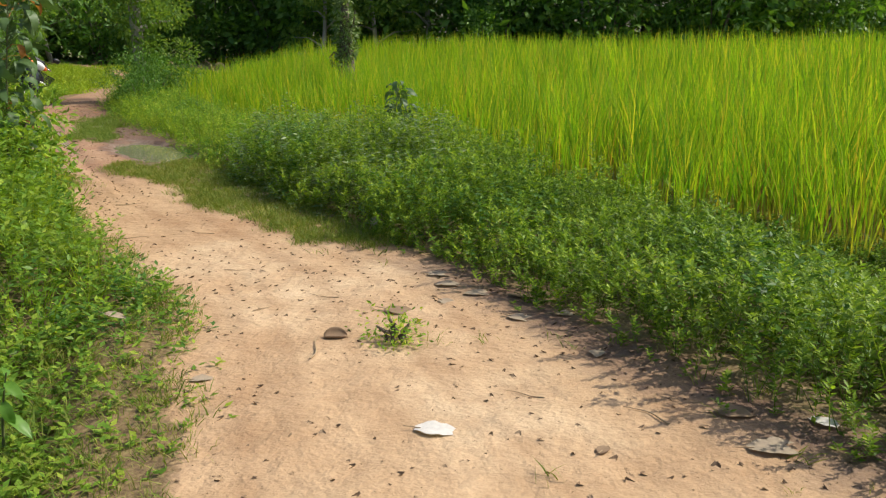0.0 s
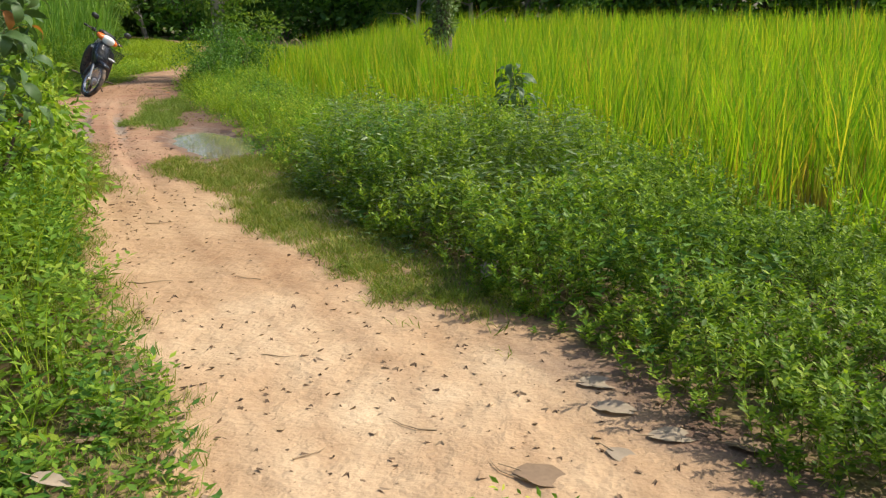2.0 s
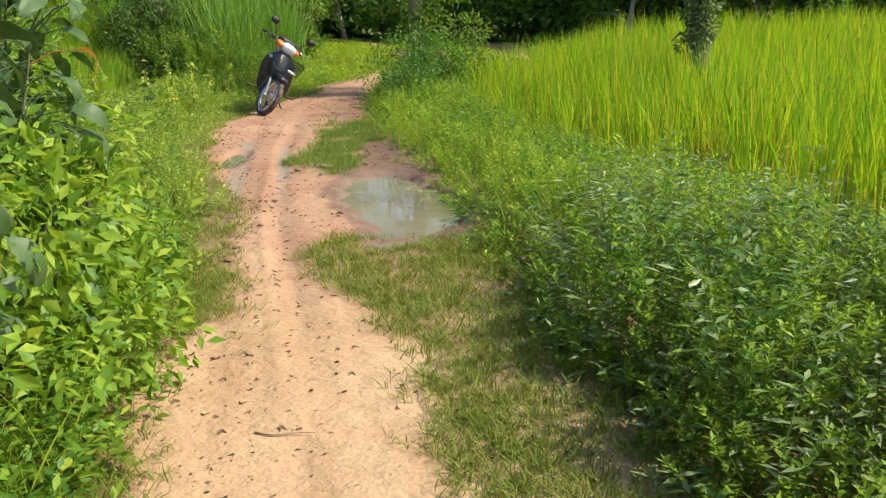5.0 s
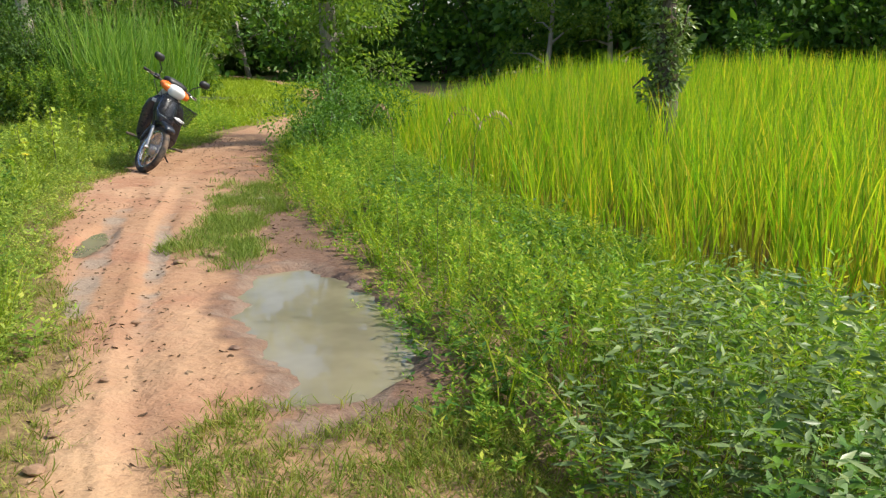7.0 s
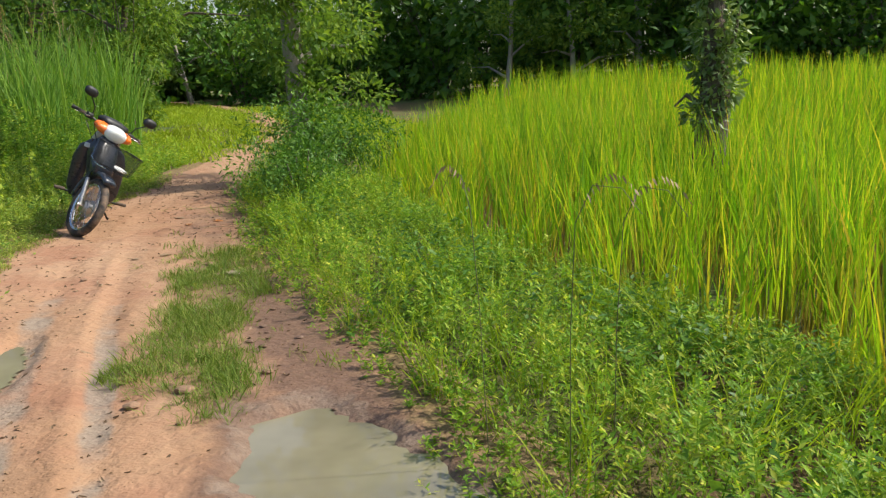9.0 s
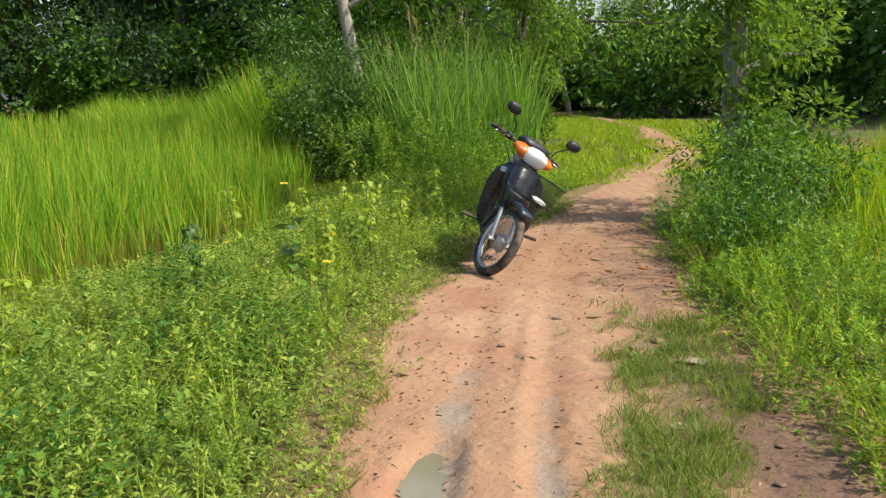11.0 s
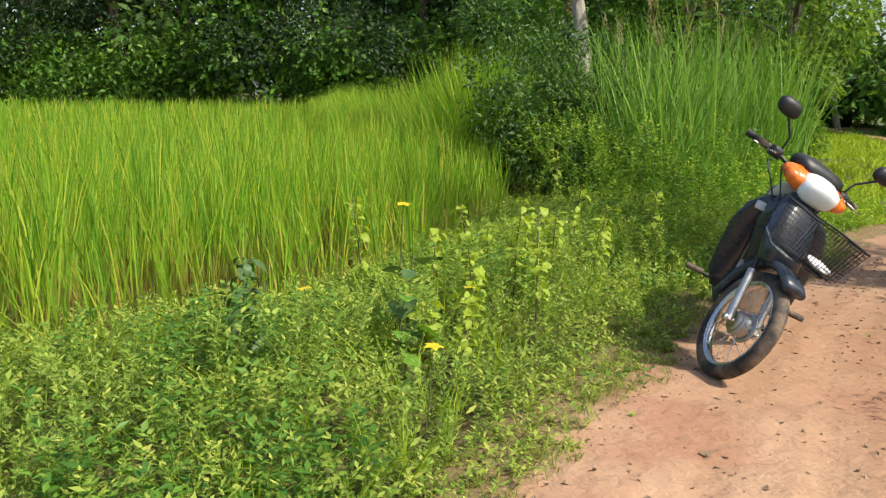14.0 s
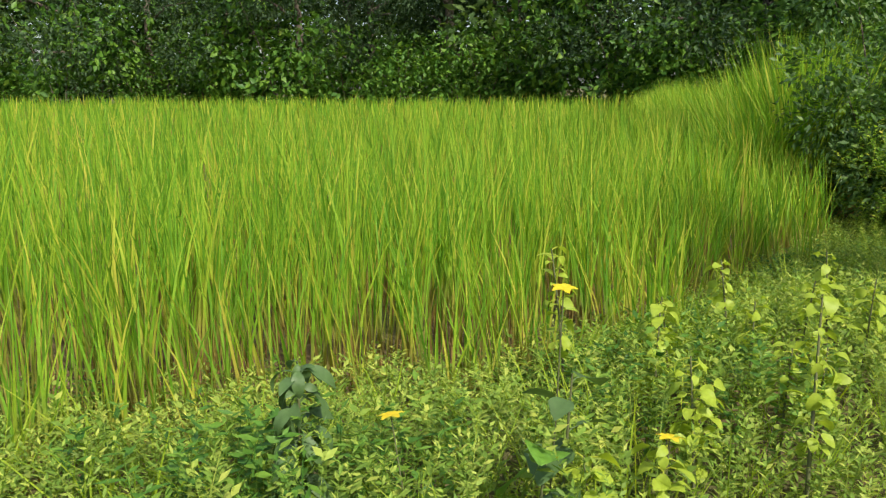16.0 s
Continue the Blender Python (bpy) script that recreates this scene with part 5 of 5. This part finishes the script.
placed(leafy_plant("sapling", 71, 1.75, 150, 0.17, 0.068, 1.9, BIG_LEAF, "sapling with large drooping dull green leaves on the bank", "sapling", (0.12, -0.05), 0.35, RED_LEAF, stalk=0.20), -3.15, 8.15, 0.3, 1.0, -0.05)
placed(leafy_plant("sapling", 72, 1.35, 110, 0.15, 0.06, 1.5, BIG_LEAF, "smaller sapling with drooping leaves and withered orange ones", "sapling", (0.2, 0.05), 0.3, RED_LEAF, stalk=0.20), -3.62, 8.72, 1.3, 1.0, -0.05)
placed(leafy_plant("sapling", 79, 1.95, 160, 0.17, 0.068, 1.8, BIG_LEAF, "tall sapling thick with drooping dull green leaves", "sapling", (0.05, 0.1), 0.3, RED_LEAF, stalk=0.20), -3.75, 8.3, 2.0, 1.0, -0.05)
placed(leafy_plant("sapling", 80, 1.6, 140, 0.15, 0.06, 1.5, BIG_LEAF, "sapling with broad hanging green leaves in the weeds", "sapling", (-0.1, 0.1), 0.3, stalk=0.20), -4.0, 9.05, 4.0, 1.0, -0.05)
placed(leafy_plant("sapling", 73, 0.95, 14, 0.20, 0.075, 0.9, YOUNG_LEAF, "young sapling with long bright green leaves on the bank", "sapling", (0.25, 0.0), 0.35), -5.3, 10.1, 0.2, 1.0, -0.05)
placed(leafy_plant("seedling", 74, 0.30, 7, 0.12, 0.045, 0.9, YOUNG_LEAF, "seedling with pale-edged green leaves among grass", "seedling", (0.3, -0.2), 0.4), -1.02, 4.75, 0.0, 1.0, 0.0)
placed(leafy_plant("seedling", 75, 0.50, 6, 0.11, 0.04, 0.9, YOUNG_LEAF, "seedling with light green leaves in the weeds", "seedling", (0.3, -0.2), 0.5), -1.75, 5.6, 0.4, 1.0, 0.0)
placed(leafy_plant("sapling", 76, 0.86, 48, 0.12, 0.05, 1.3, BIG_LEAF, "grey-leaved sapling rising out of the vine mat", "sapling", (0.1, 0.1), 0.5, stalk=0.09), -0.72, 10.83, 0.0, 1.0, 0.0)
placed(leafy_plant("sapling", 77, 0.74, 26, 0.12, 0.045, 1.3, BIG_LEAF, "thin sapling with few drooping leaves", "sapling", (-0.2, 0.1), 0.5, stalk=0.09), -0.45, 10.95, 0.7, 1.0, 0.0)
placed(leafy_plant("vine_plant", 78, 0.70, 90, 0.10, 0.045, 1.5, BIG_LEAF, "stake overgrown by hanging dark green leaves at the rice", "plant", (0.03, 0.0), 0.12, stalk=0.03), -9.28, 14.50, 0.0, 1.0, -0.1)
YELLOW_AT = ((-9.10, 16.05, 0.80), (-8.92, 15.45, 0.48), (-9.5, 16.37, 0.5), (-10.06, 16.09, 0.58), (-9.25, 15.75, 0.6), (-10.31, 16.52, 0.66), (-10.15, 16.75, 0.6), (-10.02, 16.98, 0.62), (-9.39, 15.82, 0.48), (-9.97, 16.4, 0.55), (-9.83, 15.89, 0.62), (-9.6, 16.3, 0.5), (-10.38, 15.74, 0.74), (-10.4, 17.1, 0.66), (-9.0, 15.3, 0.42),
             (-10.64, 17.76, 0.66), (-10.23, 18.2, 0.66), (-9.75, 17.1, 0.5), (-12.6, 19.4, 0.8), (-9.0, 13.2, 0.6), (-8.6, 12.7, 0.55), (-9.6, 13.6, 0.5), (-7.9, 12.2, 0.6), (-7.4, 11.8, 0.55), (-10.1, 17.5, 0.6))
for i, (px, py, h) in enumerate(YELLOW_AT):
    placed(leafy_plant("yellow_weed", 90 + i, h, 30, 0.066, 0.045, 1.1, YELLOW_LEAF, "upright weed with yellow-green heart-shaped leaves beside the rice", "weed", (0.08 * (i % 3 - 1), 0.06), 0.4, stalk=0.035), px, py, 0.7 * i, 1.0, -0.08)


def flower(seed, x, y, z):
    """A yellow five-petalled flower on a thin stalk."""
    root = new("flower")
    tagged(root, "yellow five-petalled flower on a thin green stalk", "flower", "yellow flowers")
    part("stalk", tube([(0, 0, 0), (0.01, 0.0, z * 0.5), (0, 0, z)], [0.003, 0.0025, 0.002], 5), STEM, root)
    petal = mesh_of("petal", *broad_leaf(0.042, 0.028, 0.5, 0.1)[:2], YELLOW_PETAL, np.ones(35), smooth=True)
    for k in range(5):
        ob = new("petal", petal)
        ob.parent = root
        ob.matrix_basis = Matrix.Translation((0, 0, z)) @ Euler((0, -0.3, k * 1.257 + seed)).to_matrix().to_4x4()
    root.matrix_basis = Matrix.Translation((x, y, -0.05)) @ Euler((0.12 * math.sin(seed), 0.12 * math.cos(seed * 2), 0)).to_matrix().to_4x4()


YELLOW_PETAL = leaf_material("yellow_petals", [(0.1, (0.75, 0.55, 0.02)), (0.9, (0.85, 0.68, 0.04))], 0.35, 0.5)
for i, (px, py, pz) in enumerate(((-9.24, 15.24, 0.85), (-9.13, 14.81, 0.50), (-8.37, 14.84, 0.43), (-8.90, 15.43, 0.46))):
    flower(i * 1.7, px, py, pz)


def snag():
    """A dead trunk in the rice under a coat of vines."""
    root = new("dead_tree")
    tagged(root, "dead tree trunk wrapped in grey-green vines in the rice", "dead tree")
    r = np.random.default_rng(5)
    part("trunk", tube([(0, 0, 0), (0.02, 0.02, 0.5), (0.05, 0.0, 1.1), (0.03, 0.03, 1.6), (0.06, 0.0, 2.3)], [0.19, 0.17, 0.14, 0.10, 0.05], 9), BARK, root, smooth=True)
    part("branch", tube([(0.04, 0, 1.0), (-0.2, 0.05, 1.15), (-0.3, 0.05, 1.05)], [0.035, 0.02, 0.008], 6), BARK, root, smooth=True)
    part("branch", tube([(0.03, 0, 1.4), (0.2, 0.0, 1.65), (0.24, 0.0, 1.9)], [0.03, 0.02, 0.008], 6), BARK, root, smooth=True)
    z = np.linspace(0.95, 2.5, 26)
    centres = np.stack([0.04 + r.normal(0, 0.07, 26), r.normal(0, 0.07, 26), z], 1)
    part("vine", crown_leaves(r, centres, 0.20 - 0.07 * z / 2.2 + r.uniform(-0.03, 0.04, 26), 2200, 0.08, 0.034), HEDGE_GREY, root, "grey-green climbing vine")
    return root


placed(snag(), -2.85, 18.2)


def seed_stalk(x, y, seed):
    """A tall grass stalk whose dry seed head bends over."""
    r = np.random.default_rng(seed)
    root = new("grass_stalk")
    tagged(root, "tall grass stalk with a drooping dry seed head", "grass stalk", "drooping stalks")
    pts = [(0, 0, 0), (0.01, 0.02, 0.7), (0.03, 0.03, 1.05), (0.08, 0.02, 1.16), (0.16, 0.0, 1.15), (0.22, -0.01, 1.07)]
    part("stalk", tube(pts, [0.002, 0.0016, 0.0015, 0.0015, 0.0012, 0.001], 5), STEM, root)
    heads = [broad_leaf(0.03, 0.008, 0.5, seed=i) for i in range(14)]
    for i, h in enumerate(heads):
        k = i / 13
        p = Vector((0.05 + 0.17 * k, 0.02, 1.12 + 0.10 * math.sin(k * 2.6) - 0.05 * k))
        ob = part("spikelet", turned(h, Matrix.Translation(p) @ Euler((r.normal(0, 1), 0.9, r.normal(0, 0.6))).to_matrix().to_4x4()), DRY, root)
    return root


placed(seed_stalk(0, 0, 1), -3.42, 12.5, 0.4)
placed(seed_stalk(0, 0, 2), -3.30, 12.65, 0.1, 0.98)
placed(seed_stalk(0, 0, 3), -3.75, 12.85, 2.6, 0.99)

# ---------------------------------------------------------------- what lies on the track


def dead_leaf(seed, x, y, size, turn, material, label, tilt=(0.0, 0.0), wide=0.58, curl=0.07, lift=0.008):
    root = new("dead_leaf")
    tagged(root, label, "dead leaf", "dead leaves on the track")
    part("blade", broad_leaf(size, size * wide, 0.28, 0.04, curl, 9, seed), material, root, smooth=True)
    part("stalk", tube([(-0.25 * size, 0.0, 0.01), (-0.1 * size, 0, 0.006), (0.02, 0, 0.0)], [0.0016, 0.002, 0.002], 5), DRY, root)
    z = float(track_height(np.array(x), np.array(y))) + lift
    root.matrix_basis = Matrix.Translation((x, y, z)) @ Euler((tilt[0], tilt[1] - 0.05, turn)).to_matrix().to_4x4()


BROWN, GREY, PALE = "curled brown dead leaf on the sandy track", "dry grey dead leaf at the foot of the weeds", "bleached white dead leaf lying on the sand"
for i, (x, y, size, turn, material, label) in enumerate((
    (0.37, 5.0, 0.17, 0.0, PALE_LEAF, PALE), (1.01, 4.9, 0.08, 1.2, DEAD_LEAF, BROWN), (1.5, 4.95, 0.22, 0.2, GREY_LEAF, GREY), (1.84, 5.12, 0.13, 2.2, PALE_LEAF, PALE),
    (1.44, 5.22, 0.18, 0.1, DEAD_LEAF, BROWN), (-0.6, 5.34, 0.11, 0.5, GREY_LEAF, GREY), (0.16, 6.95, 0.18, 0.2, GREY_LEAF, GREY), (0.36, 6.76, 0.17, 2.8, GREY_LEAF, GREY),
    (0.40, 6.60, 0.19, 0.3, GREY_LEAF, GREY), (0.02, 6.32, 0.20, -0.2, DEAD_LEAF, BROWN), (0.28, 6.50, 0.13, -0.6, GREY_LEAF, GREY), (0.65, 6.28, 0.17, -0.3, GREY_LEAF, GREY),
    (0.88, 6.30, 0.13, 0.2, GREY_LEAF, GREY), (0.64, 6.60, 0.15, 0.1, DEAD_LEAF, BROWN), (-6.17, 15.24, 0.20, 0.6, GREY_LEAF, GREY), (-6.42, 15.30, 0.14, 2.0, DEAD_LEAF, BROWN),
    (-6.98, 15.75, 0.12, 1.0, DEAD_LEAF, BROWN), (-7.18, 15.66, 0.10, 0.4, DEAD_LEAF, BROWN), (-7.84, 17.32, 0.13, 0.2, DEAD_LEAF, BROWN), (-8.95, 17.2, 0.14, 0.3, DEAD_LEAF, BROWN),
    (-7.66, 15.62, 0.08, 2.4, DEAD_LEAF, BROWN), (-5.84, 14.42, 0.12, 0.9, GREY_LEAF, GREY), (-6.1, 15.26, 0.09, 2.7, PALE_LEAF, PALE), (-7.5, 17.0, 0.12, 1.9, RED_LEAF, "withered orange-brown leaf on the sandy track"),
    (-7.35, 17.2, 0.10, 0.3, RED_LEAF, "withered orange-brown leaf on the sandy track"), (-1.35, 6.2, 0.10, 0.8, DEAD_LEAF, BROWN), (1.05, 5.75, 0.12, 1.5, GREY_LEAF, GREY))):
    dead_leaf(i, x, y, size, turn, material, label)
dead_leaf(40, -0.36, 7.98, 0.13, 1.0, GREY_LEAF, "pale grey dead leaf leaning against the weeds", (0.2, -0.7), 0.7, 0.1, 0.06)
dead_leaf(41, -1.22, 5.86, 0.11, 0.2, GREY_LEAF, "pale dead leaf resting on the grassy bank", (0.25, 0.2), 0.42, 0.25, 0.09)


def twig(seed, x, y, long, turn, thick, label, material):
    r = np.random.default_rng(seed)
    s = np.linspace(-0.5, 0.5, 7)
    pts = np.stack([long * s, 0.08 * long * np.sin(s * 5 + seed) + r.normal(0, 0.01 * long, 7), np.full(7, thick * 1.05)], 1)
    ob = new("twig", mesh_of("twig", *tube(pts, thick * (1.1 - 0.8 * (s + 0.5)), 5)[:2], material, smooth=True))
    tagged(ob, label, "twig", "twigs on the track")
    ob.matrix_basis = Matrix.Translation((x, y, float(track_height(np.array(x), np.array(y))) + 0.003)) @ Matrix.Rotation(turn, 4, "Z")


for i, (x, y, long, turn, thick) in enumerate(((-0.185, 5.75, 0.29, 1.57, 0.004), (0.02, 6.3, 0.22, 2.5, 0.003), (-0.35, 6.55, 0.18, 2.9, 0.003), (0.75, 5.35, 0.16, 2.9, 0.003), (-1.0, 7.0, 0.14, 0.2, 0.003), (-3.55, 9.5, 0.17, 0.1, 0.006),
                                             (-2.0, 7.75, 0.22, 0.2, 0.004), (-1.55, 7.9, 0.16, 2.8, 0.003), (-7.6, 17.9, 0.75, 0.25, 0.006), (-7.1, 16.9, 0.3, 0.4, 0.004), (-0.6, 6.3, 0.12, 1.0, 0.003), (1.2, 5.2, 0.2, 2.4, 0.004), (-2.6, 8.9, 0.2, 0.3, 0.004), (-6.9, 14.9, 0.18, 2.2, 0.004))):
    twig(i, x, y, long, turn, thick, "thin dry twig lying on the sandy track", DRY)

CRUMB = leaf_material("leaf_crumbs", [(0.1, (0.08, 0.048, 0.028)), (0.55, (0.19, 0.12, 0.07)), (0.95, (0.38, 0.28, 0.18))], 0.05, 0.8)
# dry fragments of leaves and stalks, past counting
n = 9500
fy = rng.uniform(3.2, 20, n)
fu = rng.beta(0.9, 0.9, n)
fx = left_edge(fy) + (right_edge(fy) - left_edge(fy)) * fu
dense = (0.35 + 0.65 * (np.abs(fu - 0.5) * 2) ** 1.2) * (0.6 + 0.4 * wave(fx, fy, 0.7, 11))
ok = (rng.uniform(0, 1, n) < dense) & (in_puddle(fx, fy) < -0.1)
fx, fy = fx[ok], fy[ok]
FLAKES = [(lambda q: (q[0] * (1, 1, 1.5) + (0, 0, 0.003), q[1], q[2]))(broad_leaf(0.034 + 0.014 * i, 0.017, 1.2, 0.3, 0.2, 4, i)) for i in range(6)]
stuff("leaf_litter", stamp(FLAKES, np.stack([fx, fy, track_height(fx, fy)], 1), (0.4, 2.0), 0.3), CRUMB, "scattered brown crumbs of leaves on the track", "leaf litter")

# a low weed, a husk and a clod in the middle of the track
placed(shrub("path_weed", 60, 0.09, 0.34, 420, 0.028, 0.011, WEEDS, "small yellow-green weed growing in the sandy track", "weed", 7), 0.16, 5.88, 0.0, 1.0, -0.002)


def husk():
    a = np.linspace(-1.25, 1.25, 11)
    v, f = [], []
    for k, s in enumerate(np.linspace(-1, 1, 9)):
        for t in a:
            r = 0.038 * math.sqrt(max(0.03, 1 - s * s * 0.9))
            v += [(0.055 * s, r * math.sin(t), r * (1 - math.cos(t)) * 1.2)]
    for i in range(8):
        for j in range(10):
            p = i * 11 + j
            f += [(p, p + 1, p + 12), (p, p + 12, p + 11)]
    ob = new("fruit_husk", mesh_of("fruit_husk", v, f, DEAD_LEAF, np.ones(len(v)), smooth=True))
    tagged(ob, "empty curled brown fruit husk on the sand", "husk")
    ob.modifiers.new("thickness", "SOLIDIFY").thickness = 0.004
    ob.matrix_basis = Matrix.Translation((-0.13, 5.9, 0.006)) @ Euler((0.35, 0.1, 0.4)).to_matrix().to_4x4()


husk()


CLAY = plain_material("dry_clay", (0.27, 0.165, 0.10), 0.9, wear=0.6, scale=50.0)
MUD = plain_material("dark_mud", (0.17, 0.10, 0.065), 0.6, wear=0.6, scale=55.0)


def clod(seed, x, y, size, material=CLAY, label="lump of dry brown earth on the track"):
    r = np.random.default_rng(seed)
    bm = bmesh.new()
    bmesh.ops.create_icosphere(bm, subdivisions=2, radius=size)
    for v in bm.verts:
        v.co *= 1 + 0.3 * noise.noise(v.co * (1.3 / size) + Vector((seed, 0, 0)))
        v.co.z *= 0.45
        v.co.x *= 1.3
    me = bpy.data.meshes.new("clod")
    bm.to_mesh(me)
    bm.free()
    me.materials.append(material)
    ob = new("clod", me)
    tagged(ob, label, "clod", "clods of earth")
    ob.matrix_basis = Matrix.Translation((x, y, float(track_height(np.array(x), np.array(y))) + size * 0.4))


for i, (x, y, size) in enumerate(((-4.11, 10.52, 0.03), (-4.25, 10.75, 0.02), (-5.35, 13.02, 0.03), (-4.95, 13.5, 0.025), (-4.8, 11.9, 0.02), (-5.2, 13.2, 0.035), (-6.4, 15.5, 0.03), (-4.4, 11.2, 0.018), (-7.1, 15.0, 0.02))):
    clod(i, x, y, size)

clod_rng = np.random.default_rng(21)
for i in range(40):
    a = clod_rng.uniform(0.2, 1.0)
    x, y = -3.75 - 1.25 * a + clod_rng.normal(0, 0.10), 11.35 + 2.1 * a + clod_rng.normal(0, 0.10)
    if in_puddle(np.array(x), np.array(y)) < -0.14:
        clod(40 + i, x, y, clod_rng.uniform(0.008, 0.022), MUD, "dark lump of trodden mud beside the puddle")
for i in range(9):
    y = clod_rng.uniform(13.2, 14.6)
    clod(90 + i, float(right_edge(y)) - clod_rng.uniform(0.25, 0.75), y, clod_rng.uniform(0.008, 0.02), MUD, "dark lump of mud at the foot of the weeds")

bag = new("plastic_bag")
tagged(bag, "crumpled white plastic bag lying in the basket", "plastic bag")
bm = bmesh.new()
bmesh.ops.create_icosphere(bm, subdivisions=3, radius=0.04)
for v in bm.verts:
    v.co *= 1 + 0.45 * noise.noise(v.co * 28)
    v.co.x *= 1.7
    v.co.y *= 1.25
    v.co.z *= 0.45
me = bpy.data.meshes.new("sheet")
bm.to_mesh(me)
bm.free()
me.materials.append(PLASTIC_BAG)
sheet = new("sheet", me)
sheet.parent = bag
bag.matrix_basis = bike.matrix_basis @ STEER @ Matrix.Translation((0.05, 0.06, 0.712))

placed(leafy_plant("creeper", 120, 0.62, 7, 0.13, 0.12, 0.8, BIG_LEAF, "creeper with large dark green heart-shaped leaves", "plant", (0.1, 0.0), 0.4, stalk=0.05), -9.12, 15.24, 0.0, 1.0, -0.05)
placed(leafy_plant("creeper", 121, 0.35, 6, 0.11, 0.10, 0.8, YOUNG_LEAF, "low creeper with round blue-green leaves", "plant", (0.1, 0.0), 0.4, stalk=0.05), -9.02, 15.12, 0.6, 1.2, -0.05)
